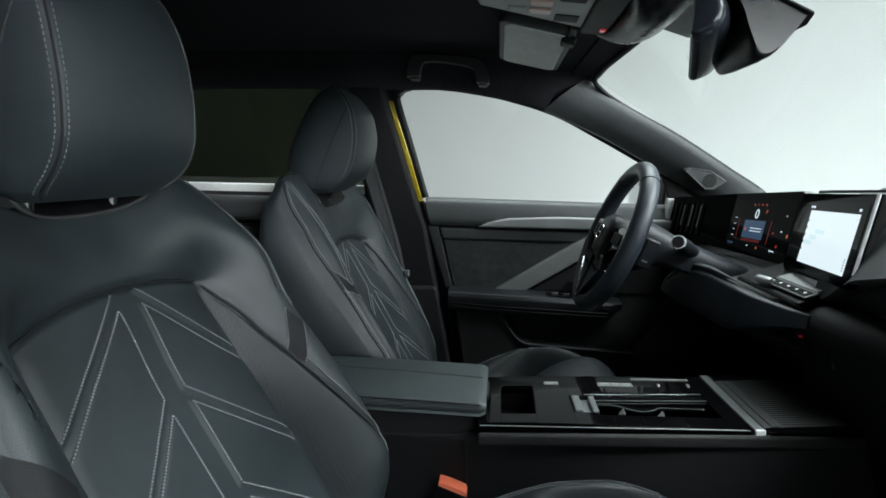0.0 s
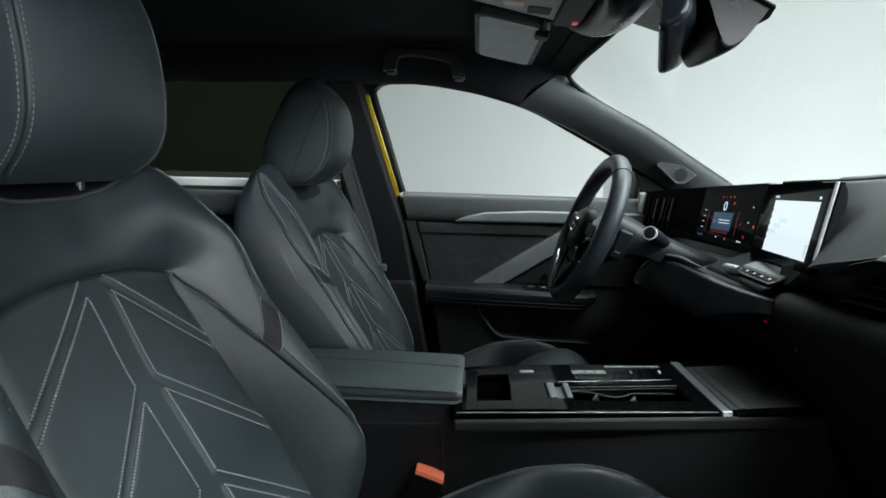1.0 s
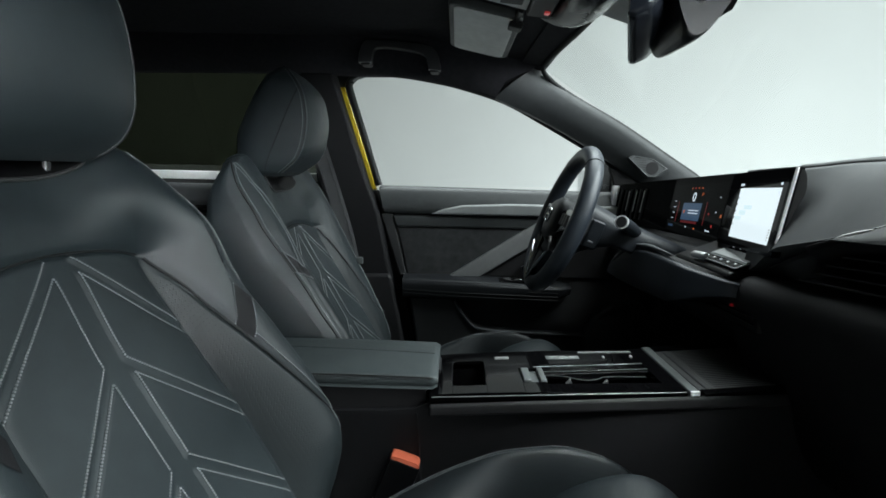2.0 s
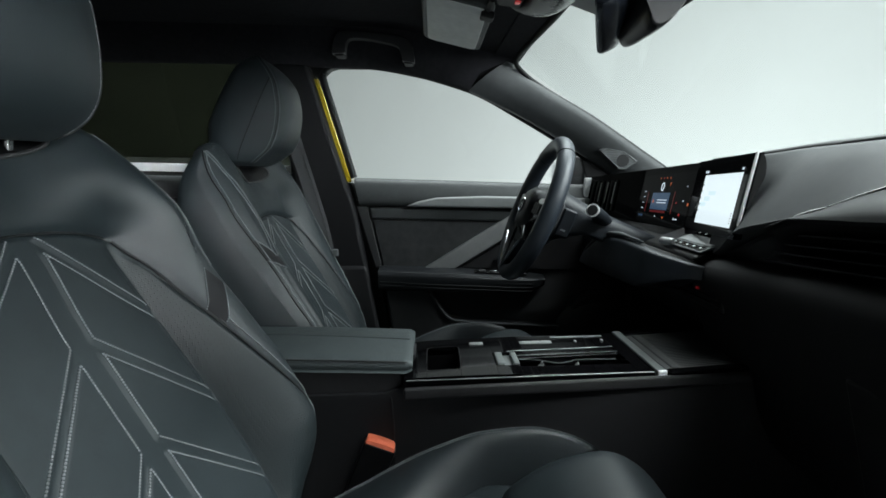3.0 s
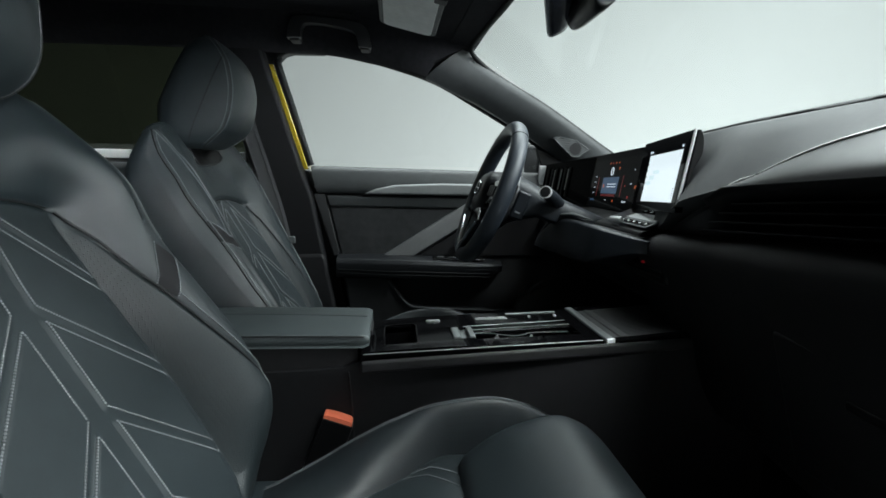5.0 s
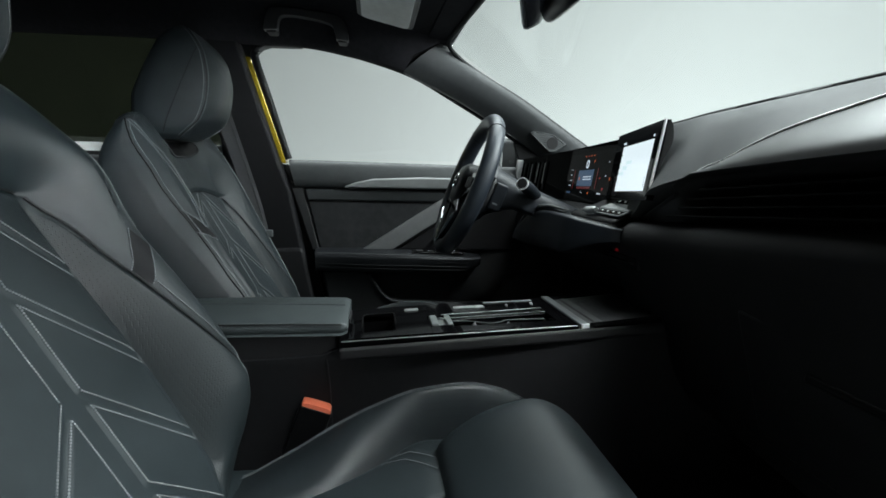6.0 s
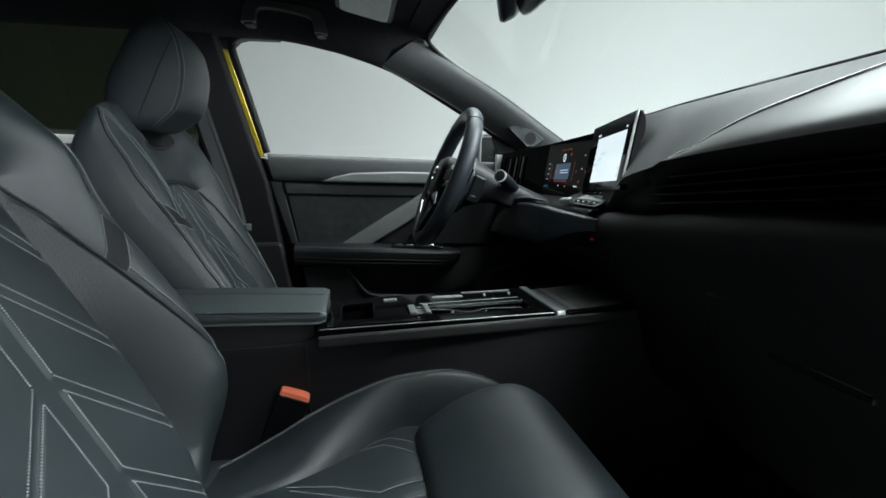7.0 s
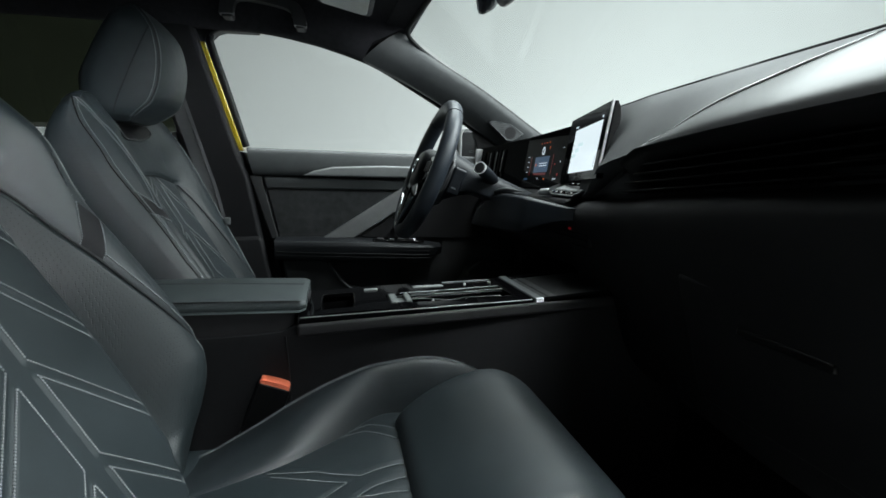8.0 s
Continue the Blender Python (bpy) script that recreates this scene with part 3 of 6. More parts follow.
def half_columns(r):
    e = edge_at(r)
    pw = curve_at(PANEL_HALF, r + BUILD["drop"])
    stops = [0.0, pw, max(pw + 0.004, curve_at(SEAM, r + BUILD["drop"])), e - curve_at(CREST_IN, r), e]
    stops[2] = min(stops[2], stops[3] - 0.002)
    out = []
    for k, n in enumerate(COUNTS):
        out += [stops[k] + (stops[k + 1] - stops[k]) * q / n for q in range(n)]
    return out + [e]


def backrest(seat):
    step = 0.003
    rows = [-0.05 + step * i for i in range(int(0.65 / step) + 1)]
    top_row = min(range(len(rows)), key=lambda k: abs(rows[k] - panel_top(0.0)))
    rows[top_row] = panel_top(0.0)
    half = sum(COUNTS)
    cols = 2 * half
    side = ((1.0, 0.004, 0.35), (1.0, 0.010, 0.6), (1.0, 0.010, 0.85), (0.98, 0.0, 0.96), (0.9, 0.0, 1.0), (0.5, 0.0, 1.04), (0.0, 0.0, 1.05), (-0.5, 0.0, 1.04), (-0.9, 0.0, 1.0), (-0.98, 0.0, 0.96), (-1.0, -0.010, 0.85), (-1.0, -0.010, 0.6), (-1.0, -0.004, 0.35))
    ring_len = cols + 1 + len(side)
    rings = []
    for r in rows:
        right = half_columns(r)
        lats = [-l for l in reversed(right[1:])] + right
        ring = []
        for l in lats:
            s = warped(l, r)
            ring.append((l, s, seat_n(l, s)))
        e = right[-1]
        ends = (ring[0][2], ring[-1][2])
        for u, add, f in side:
            s = warped(u * e, r)
            ne = ends[0] + (ends[1] - ends[0]) * ease((u + 0.9) / 1.8)
            ring.append((u * e + add * ease((0.57 - r) / 0.08), s, ne + (min(back_at(r), ne - 0.02) - ne) * f))
        rings.append(ring)
    last = rings[-1]
    for j in range(1, 13):
        th = math.pi / 2 * j / 12
        rings.append([(l * (1 - 0.22 * (1 - math.cos(th))), s + 0.024 * math.sin(th) * (1 - 0.75 * min(1.0, abs(l) / 0.19) ** 2), n * max(math.cos(th), 0.02)) for l, s, n in last])
    verts = []
    for ring in rings:
        for l, s, n in ring:
            p = SEAT_BASE + SEAT_UP * s + SEAT_OUT * n
            verts.append((p.x, l, p.z))
    groups = {"centre_panel": [], "bolster_flank": [], "bolster_flank.001": [], "backrest_cover": [], "back_shell": []}
    flank_row = max(k for k in range(len(rows)) if rows[k] < 0.452 - BUILD["drop"])
    for j in range(len(rings) - 1):
        for i in range(ring_len):
            k = (i + 1) % ring_len
            f = (j * ring_len + i, j * ring_len + k, (j + 1) * ring_len + k, (j + 1) * ring_len + i)
            name = "backrest_cover"
            if i >= cols + 4 and i < ring_len - 4 and j < len(rows) - 16:
                name = "back_shell"
            elif i < cols and j < top_row:
                c = i - half if i >= half else half - 1 - i
                if c < COUNTS[0]:
                    name = "centre_panel"
                elif c < COUNTS[0] + COUNTS[1] and j < flank_row:
                    name = "bolster_flank" if i >= half else "bolster_flank.001"
            groups[name].append(f)
    groups["backrest_cover"].append(tuple(range((len(rings) - 1) * ring_len, len(rings) * ring_len)))
    mats = {"centre_panel": LEATHER, "bolster_flank": FLANK_PERF, "bolster_flank.001": FLANK_PERF, "backrest_cover": LEATHER, "back_shell": PLASTIC}
    for name, faces in groups.items():
        used = sorted({v for f in faces for v in f})
        index = {v: i for i, v in enumerate(used)}
        raw_part(name.split(".")[0], [verts[v] for v in used], [tuple(index[v] for v in f) for f in faces], mats[name], seat,
                 {"bolster_flank.001": "finely perforated leather", "bolster_flank": "finely perforated leather", "back_shell": "hard black plastic"}.get(name, ""))
    lines = []
    for sg in (1, -1):
        prev = panel_top(0.0)
        for k in [k - BUILD["drop"] for k in BRANCHES]:
            far, near = 0.126, SPINE + 0.0022
            for _ in range(4):
                far = curve_at(PANEL_HALF, k + BUILD["drop"] - 0.008 - (far - near) * band_slope(sg)) - 0.005
            lines.append(pattern_line([(sg * near, k + 0.002), (sg * far, k + 0.002 - (far - near) * band_slope(sg))]))
            lines.append(pattern_line([(sg * near, k - 0.0170), (sg * far, k - 0.0170 - (far - near) * band_slope(sg))]))
            if prev < panel_top(0.0) - 0.016:
                lines.append(pattern_line([(sg * near, prev), (sg * near, k + 0.002)]))
            prev = k - 0.0170
        lines.append(pattern_line([(sg * near, prev), (sg * near, -0.02)]))
        driver = BUILD["flat_side"]
        seen = sg < 0 if driver else sg > 0         # the bolster next to the centre console
        last = 0.335 if driver else 0.362
        for step in (0.0005, 0.0075) if seen or driver else ():
            low = last if seen else 0.02
            ss = [low + (0.580 - low) * k / 24 for k in range(25)]
            lines.append(seat_line([(sg * ((curve_at(INNER_LINE, q) if driver else edge_at(q) - curve_at(CREST_IN, q)) + step), q) for q in reversed(ss)], 6))
        if driver:
            lines.append(seat_line([(sg * (curve_at(OUTER_LINE, q) - 0.004), q) for q in [0.580 - 0.02 * i for i in range(30)]], 6, 0.0012))
        flag = [(0.2452, 0.385), (0.2267, 0.335), (0.2271, 0.306), (0.251, 0.336)] if driver else [(0.199, 0.363), (0.180, 0.308), (0.189, 0.280), (0.2175, 0.331)]
        if not seen and not driver:
            flag = [(0.232, 0.388), (0.198, 0.337), (0.203, 0.312), (0.235, 0.352)]
        if seen or not driver:
            rows = []
            for i in range(9):
                u = i / 8
                rows.append([seat_p(sg * ((flag[0][0] * (1 - u) + flag[1][0] * u) * (1 - w) + (flag[3][0] * (1 - u) + flag[2][0] * u) * w),
                                    (flag[0][1] * (1 - u) + flag[1][1] * u) * (1 - w) + (flag[3][1] * (1 - u) + flag[2][1] * u) * w, 0.0011) for w in [k / 6 for k in range(7)]])
            part("bolster_tab", loft(rows, False, False), PAD, seat, "small dark woven tab")
            for c, d in ((flag[0], flag[1]), (flag[3], flag[2])) if seen else ():
                lines.append(seat_line([(sg * c[0], c[1]), (sg * d[0], d[1])], 12, 0.0016))
            if seen and not driver:
                lines.append(seat_line([(sg * (curve_at(SEAM, q) + 0.0065), q) for q in [0.285 - 0.0125 * k for k in range(23)]], 8, 0.0012))
    if BUILD["flat_side"]:
        part("edge_welt", tube([seat_p(-curve_at(OUTER_LINE, q), q, 0.0010) for q in [0.582 - 0.012 * k for k in range(48)]], 0.0017, 6), RUBBER, seat)
    v, f = stitches(lines, r=0.0014 if driver else 0.0012)
    raw_part("stitching", v, f, THREAD, seat, "pale grey double stitching", kind="stuff")
    for sg in (1, -1):
        welt = [seat_p(sg * curve_at(SEAM, s + BUILD["drop"]), s, 0.0026) for s in [-0.03 + 0.00625 * k for k in range(70 if driver else 77 if sg > 0 else 30)]]
        part("seam_welt", tube(welt, 0.0018, 6), RUBBER, seat)
    oval = [(0.008 + 0.086 * math.copysign(abs(math.cos(q)) ** 0.55, math.cos(q)), 0.579 - BUILD["drop"] + 0.020 * math.copysign(abs(math.sin(q)) ** 0.7, math.sin(q))) for q in [2 * math.pi * k / 48 for k in range(48)]]
    low = 0.579 - BUILD["drop"]
    part("collar", tube([seat_p(l, q, 0.0025) for l, q in oval], 0.0026, 8, True), PLASTIC, seat, "black oval bezel round the head restraint posts")
    # Near-black sheet laid on the leather as the shadow below the head restraint.
    part("collar_shade", loft([[seat_p(0.008 + (l - 0.008) * k, low + (q - low) * k, 0.0022) for l, q in oval] for k in (0.04, 0.4, 0.7, 1.0)], True, False), WELL, seat, "dark sheet for the shade under the head restraint")
    part("yoke_welt", tube([seat_p(l, panel_top(l), 0.0022) for l in [-0.132 + 0.0066 * k for k in range(41)]], 0.0014, 6), RUBBER, seat)


# rows of (height, value): front corner seam, back and half width of the two head restraints
HEAD_PASSENGER = {
    "corner": [(1.022, -0.335), (1.035, -0.317), (1.052, -0.300), (1.07, -0.2905), (1.09, -0.286), (1.12, -0.285), (1.158, -0.288), (1.19, -0.2935), (1.22, -0.303), (1.246, -0.316), (1.258, -0.330)],
    "back": [(1.022, -0.36), (1.038, -0.392), (1.06, -0.412), (1.086, -0.412), (1.146, -0.395), (1.206, -0.369), (1.24, -0.35), (1.258, -0.335)],
    "half": [(1.022, 0.072), (1.035, 0.089), (1.055, 0.0945), (1.09, 0.0955), (1.15, 0.0955), (1.20, 0.0935), (1.23, 0.088), (1.248, 0.074), (1.258, 0.05)],
    "seam": (1.222, -0.303, 1.036, -0.372)}
HEAD_DRIVER = {
    "corner": [(1.000, -0.326), (1.019, -0.297), (1.044, -0.270), (1.086, -0.255), (1.127, -0.2505), (1.174, -0.2565), (1.20, -0.268), (1.225, -0.289), (1.240, -0.306)],
    "back": [(1.000, -0.36), (1.012, -0.40), (1.035, -0.416), (1.08, -0.416), (1.129, -0.397), (1.176, -0.373), (1.213, -0.350), (1.240, -0.318)],
    "half": [(1.000, 0.064), (1.012, 0.086), (1.03, 0.096), (1.06, 0.0995), (1.12, 0.0995), (1.17, 0.097), (1.20, 0.092), (1.222, 0.078), (1.240, 0.05)],
    "seam": (1.192, -0.2665, 1.014, -0.3435)}
HEAD_FLANK = [(0.0, 1.0), (0.10, 1.025), (0.28, 1.06), (0.5, 1.075), (0.7, 1.07), (0.87, 0.99), (0.955, 0.82), (0.99, 0.5), (1.0, 0.2)]


def head_ring(z, shape):
    """Plan outline of a head restraint at one height: bulged front face, seamed corner, flank, back."""
    c, b, h = curve_at(shape["corner"], z), curve_at(shape["back"], z), curve_at(shape["half"], z)
    lo, hi = shape["corner"][0][0], shape["corner"][-1][0]
    swell = 0.016 * math.sin(math.pi * min(1.0, max(0.0, (z - lo) / (hi - lo)))) ** 0.6
    front = [(k * h, c + swell * (1 - k ** 2.6)) for k in (0.0, 0.3, 0.55, 0.75, 0.88, 0.96, 1.0)]
    flank = [(k * h, c + (b - c) * t) for t, k in HEAD_FLANK[1:]]
    half = front + flank
    return [(x, y, z) for y, x in half] + [(x, -y, z) for y, x in reversed(half[1:])]


def head_restraint(seat):
    shape = HEAD_DRIVER if BUILD["flat_side"] else HEAD_PASSENGER
    lo, hi = shape["corner"][0][0], shape["corner"][-1][0]
    zs = [lo + (hi - lo) * 0.5 * (1 - math.cos(math.pi * k / 60)) for k in range(61)]
    rings = [head_ring(z, shape) for z in zs]
    part("head_restraint", loft(rings), LEATHER, seat)
    n = len(rings[0])
    lines = []
    for sg, i in ((1, 6), (-1, n - 6)):
        inner, outer = [], []
        for r in rings[7:56]:
            c = Vector(r[i])
            ahead, behind = Vector(r[i - 1] if sg > 0 else r[(i + 1) % n]), Vector(r[i + 1] if sg > 0 else r[i - 1])
            inner.append(c + (ahead - c).normalized() * 0.0048 + Vector((0.0008, 0, 0)))
            outer.append(c + (behind - c).normalized() * 0.0052 + Vector((0, sg * 0.0008, 0)))
        lines += [inner, outer]
        z1, x1, z0, x0 = shape["seam"]
        line = []
        for k in range(25):
            z, x = z0 + (z1 - z0) * k / 24, x0 + (x1 - x0) * k / 24
            c, b, h = curve_at(shape["corner"], z), curve_at(shape["back"], z), curve_at(shape["half"], z)
            line.append((x, sg * (h * curve_at(HEAD_FLANK, max(0.0, (x - c) / (b - c))) + 0.0003), z))
        part("head_seam", tube(line, 0.0011, 5), RUBBER, seat)
        part("corner_welt", tube([Vector(r[i]) + Vector((0.0002, sg * 0.0001, 0)) for r in rings[4:58]], 0.0012, 5), RUBBER, seat)
    v, f = stitches(lines, 0.0036, 0.0016, 0.0009 if BUILD["flat_side"] else 0.0006)
    raw_part("head_stitching", v, f, THREAD if BUILD["flat_side"] else HEAD_THREAD, seat, "dark grey double stitching", kind="stuff")
    for sg in (-1, 1):
        part("post", tube([(-0.374, sg * 0.055, 0.95), (-0.364, sg * 0.055, lo + 0.03)], 0.006, 10), CHROME, seat, "dark chrome post")


CREST_Z = [(-0.12, 0.448), (-0.08, 0.463), (-0.045, 0.482), (0.0, 0.508), (0.027, 0.525), (0.067, 0.548), (0.109, 0.5687), (0.183, 0.595), (0.259, 0.603), (0.329, 0.588), (0.40, 0.545)]
MID_Z = [(-0.12, 0.465), (0.0, 0.484), (0.10, 0.502), (0.20, 0.524), (0.30, 0.52), (0.42, 0.50)]
PANEL_X = [(-0.12, 0.090), (-0.03, 0.113), (0.041, 0.132), (0.12, 0.169), (0.20, 0.205), (0.42, 0.205)]      # the seat panel widens to the front
QUILT = (((0.022, 0.116), (0.090, 0.085), (0.147, 0.041), (0.204, 0.046)), ((0.028, 0.104), (0.130, 0.037), (0.090, 0.012), (0.078, 0.0)),
         ((0.141, 0.0), (0.160, 0.0085), (0.204, 0.015)), ((0.122, 0.168), (0.158, 0.158), (0.203, 0.113)), ((0.135, 0.176), (0.165, 0.176), (0.203, 0.146)))


def near_line(x, a):
    """How near a place on the cushion lies to its quilted lines, in metres."""
    best = 1.0
    for line in QUILT:
        for (x0, y0), (x1, y1) in zip(line, line[1:]):
            dx, dy = x1 - x0, y1 - y0
            t = min(1.0, max(0.0, ((x - x0) * dx + (a - y0) * dy) / (dx * dx + dy * dy)))
            best = min(best, math.hypot(x - x0 - t * dx, a - y0 - t * dy))
    return best


def cushion_z(lat, x):
    a = abs(lat)
    c, m = curve_at(CREST_Z, x), curve_at(MID_Z, x)
    ph = curve_at(PANEL_X, x)
    t = min(1.0, max(0.0, (a - ph) / (0.228 - ph)))
    z = m + (c - m) * (0.1 * ease(t) + 0.9 * (1 - (1 - t) ** 2.1))
    if a > 0.230:
        z -= 0.045 * ((a - 0.230) / 0.036) ** 2
    z -= 0.003 * dent(a - ph, 0.004)
    if a < ph:
        z += 0.006 * (1 - (a / ph) ** 2)
        z -= 0.0026 * dent(near_line(x, a), 0.004)
    z -= 0.002 * dent(a - 0.237, 0.003)
    return z


def cushion(seat):
    half, side = 52, 26
    cols = 2 * (half + side)
    xs = [-0.12 + 0.004 * i for i in range(131)]
    verts, faces = [], []
    for x in xs:
        ph = curve_at(PANEL_X, x)
        right = [ph * i / half for i in range(half)] + [ph + (0.266 - ph) * i / side for i in range(side + 1)]
        for l in [-l for l in reversed(right[1:])] + right:
            verts.append((x, l, cushion_z(l, x)))
        verts.append((x, 0.262, 0.40))
        verts.append((x, -0.262, 0.40))
    n = cols + 3
    panel, cover = [], []
    for j in range(len(xs) - 1):
        for i in range(n):
            k = (i + 1) % n
            f = (j * n + i, j * n + k, (j + 1) * n + k, (j + 1) * n + i)
            (panel if side <= i < side + 2 * half else cover).append(f)
    cover.append(tuple(range((len(xs) - 1) * n, len(xs) * n)))
    for name, fs, mat, lab in (("seat_panel", panel, LEATHER, ""), ("seat_cover", cover, LEATHER_PERF, "finely perforated leather bolsters")):
        used = sorted({v for f in fs for v in f})
        ix = {v: i for i, v in enumerate(used)}
        raw_part(name, [verts[v] for v in used], [tuple(ix[v] for v in f) for f in fs], mat, seat, lab)
    # thigh pad
    rings = []
    for i in range(33):
        t = -1 + i / 16
        y = 0.176 * math.copysign(1 - (1 - abs(t)) ** 1.35, t)
        d = 0.03 * abs(t) ** 8
        prof = smooth_line([(0.206, 0.50), (0.206, 0.538 - d), (0.225, 0.562 - d), (0.275, 0.594 - d), (0.335, 0.612 - d), (0.375, 0.606 - d), (0.412, 0.578 - d), (0.438, 0.53 - d), (0.452, 0.47), (0.445, 0.41), (0.33, 0.40), (0.23, 0.42)], 4, True)
        rings.append([(p[0], y, p[1]) for p in prof])
    part("thigh_pad", loft(rings), LEATHER, seat)
    lines = []
    for sg in (1, -1):
        for line in QUILT:
            run = []
            for (x0, y0), (x1, y1) in zip(line, line[1:]):
                run += [(x0 + (x1 - x0) * q / 16, y0 + (y1 - y0) * q / 16) for q in range(17)]
            lines.append([Vector((x, sg * min(a, curve_at(PANEL_X, x) - 0.006), cushion_z(min(a, curve_at(PANEL_X, x) - 0.006), x) + 0.0010)) for x, a in run])
        lines.append([Vector((x, sg * 0.232, cushion_z(0.232, x) + 0.0008)) for x in [-0.10 + 0.01 * k for k in range(44)]])
        lines.append([Vector((x, sg * 0.226, cushion_z(0.226, x) + 0.0008)) for x in [-0.10 + 0.01 * k for k in range(44)]])
    v, f = stitches(lines)
    raw_part("seat_stitching", v, f, THREAD, seat, "pale grey double stitching", kind="stuff")
    part("gap_flap", box((-0.14, 0.09, 0.38), (-0.020, 0.262, 0.458), 0.018, 4), LEATHER, seat, "leather flap between cushion and backrest")
    part("base", box((-0.12, -0.245, 0.26), (0.38, 0.245, 0.42), 0.02, 2), PLASTIC_DARK, seat)
    for sg in (-1, 1):
        part("rail", box((-0.15, sg * 0.20 - 0.02, 0.24), (0.42, sg * 0.20 + 0.02, 0.262), 0.004), PLASTIC_DARK, seat)


def sports_seat(label, at, flat_side):
    BUILD["flat_side"], BUILD["drop"] = flat_side, 0.045 if flat_side else 0.0
    seat = thing("car_seat", label, "car seat", group="front seats")
    backrest(seat)
    head_restraint(seat)
    cushion(seat)
    seat.location = at
    return seat


passenger_seat = sports_seat("black leather sports seat with pale double stitching, raised head restraint", (0, -0.342, 0), False)
driver_seat = sports_seat("black leather sports driver seat behind the steering wheel", (0.012, 0.378, -0.002), True)
for ob in driver_seat.children:
    if ob.name.startswith(("seat_", "thigh_", "base")):
        ob.location += Vector((-0.03, 0, -0.045))          # the driver's cushion is set lower

# ---- dashboard ----
CREASE = [(-0.75, 1.052), (-0.60, 1.040), (-0.515, 1.027), (-0.468, 1.019), (-0.37, 1.000), (-0.309, 0.982), (-0.266, 0.967), (-0.214, 0.950), (-0.165, 0.935), (-0.094, 0.914), (-0.07, 0.903), (0.0, 0.868)]


def dash_top(y):
    return curve_at([(-0.75, 1.068), (-0.5, 1.059), (-0.27, 1.051), (-0.2, 1.048), (-0.12, 1.045), (-0.05, 1.040), (0.15, 1.03), (0.45, 1.0), (0.75, 0.985)], y)


def dashboard():
    dash = thing("dashboard", "dark grey soft dashboard with gloss black insert and vents", "dashboard")
    rings = []
    for y in [-0.75 + 0.025 * i for i in range(32)]:
        t, c = dash_top(y), curve_at(CREASE, y)
        fx = 0.562 + 0.016 * (1 - ease(-y / 0.08)) - 0.020 * math.exp(-((y + 0.135) / 0.05) ** 2)
        prof = [(0.99, 0.96), (0.70, t - 0.012), (0.645, t - 0.004), (0.634, t - 0.003), (0.622, t - 0.008),
                (0.622 + 0.3 * (fx - 0.622), t - 0.008 + 0.26 * (c - t + 0.008)), (0.622 + 0.7 * (fx - 0.622), t - 0.008 + 0.68 * (c - t + 0.008)), (fx + 0.003, c + 0.0025), (fx + 0.001, c + 0.0002), (fx + 0.006, c - 0.002), (fx + 0.02, c - 0.003), (0.72, c - 0.01), (0.99, 0.93)]
        rings.append([(p[0], y, p[1]) for p in prof])
    part("upper_skin", loft(rings), SOFT, dash)
    rings = []
    for y in [-0.74 + 0.05 * i for i in range(30)]:
        t = dash_top(y) + 0.003 - 0.012 * ease((y - 0.1) / 0.3)
        fw = 0.055 * ease((y - 0.0) / 0.12)
        rings.append([(x + fw * (x < 0.7), y, z) for x, z in ((1.0, 0.985), (0.92, 1.005), (0.80, t + 0.002 - fw * 0.3), (0.72, t + 0.004 - fw * 0.4), (0.650, t + 0.002 - fw * 0.45), (0.642, t - 0.004 - fw * 0.45), (0.645, t - 0.04), (0.99, 0.94))])
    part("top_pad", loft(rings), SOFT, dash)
    part("top_gap", tube([(0.638, y, dash_top(y) - 0.0015) for y in [-0.74 + 0.04 * i for i in range(23)]], 0.0028, 6), RUBBER, dash)
    part("binnacle", box((0.685, 0.0, 0.86), (0.76, 0.74, 0.985), 0.01, 2), PLASTIC_DARK, dash)
    # gloss insert below the crease: a rolled shoulder, then a dark recess with slats
    rings = []
    for y in [-0.75 + 0.02 * i for i in range(38)]:
        c = curve_at(CREASE, y)
        low = 0.859 - 0.079 * y
        k = max(0.02, min(1.0, (c - 0.905) / 0.12))
        fx = 0.564 + 0.035 * ease((y + 0.18) / 0.06)
        d = c - 0.002 - min(c - 0.006, 0.948 + 0.068 * (-y - 0.22))
        prof = smooth_line([(fx - 0.002, c - 0.0012), (fx - 0.018 * k - 0.002, c - 0.002 - 0.25 * d), (fx - 0.034 * k - 0.002, c - 0.002 - 0.52 * d), (fx - 0.046 * k - 0.002, c - 0.002 - 0.80 * d), (fx - 0.050 * k - 0.002, c - 0.002 - d)], 4)
        ring = [(p[0], y, p[1]) for p in prof] + [(fx - 0.045 * k, y, c - d - 0.006), (fx - 0.008 * k, y, c - d - 0.008), (0.606, y, min(c - d - 0.012, low + 0.03 * k + 0.004)), (0.606, y, low - 0.012), (0.66, y, low - 0.01), (0.66, y, c - 0.01)]
        rings.append(ring)
    part("gloss_insert", loft(rings), GLOSS_SATIN, dash, "gloss black insert")
    for i in range(4):
        bm = box((0.560, -0.72, -0.0016), (0.606, -0.15 - 0.025 * i, 0.0016), 0.0012, 2)
        for v in bm.verts:
            v.co.z += 0.871 + 0.0125 * i - 0.079 * v.co.y
        part("vent_slat", bm, WELL, dash)
    part("strip_tip", tube([(0.558, -0.212, 0.9475), (0.556, -0.228, 0.9525), (0.555, -0.250, 0.9595), (0.556, -0.272, 0.966)], [0.0006, 0.0024, 0.0020, 0.0006], 8), BRIGHT, dash, "bright metal tip")
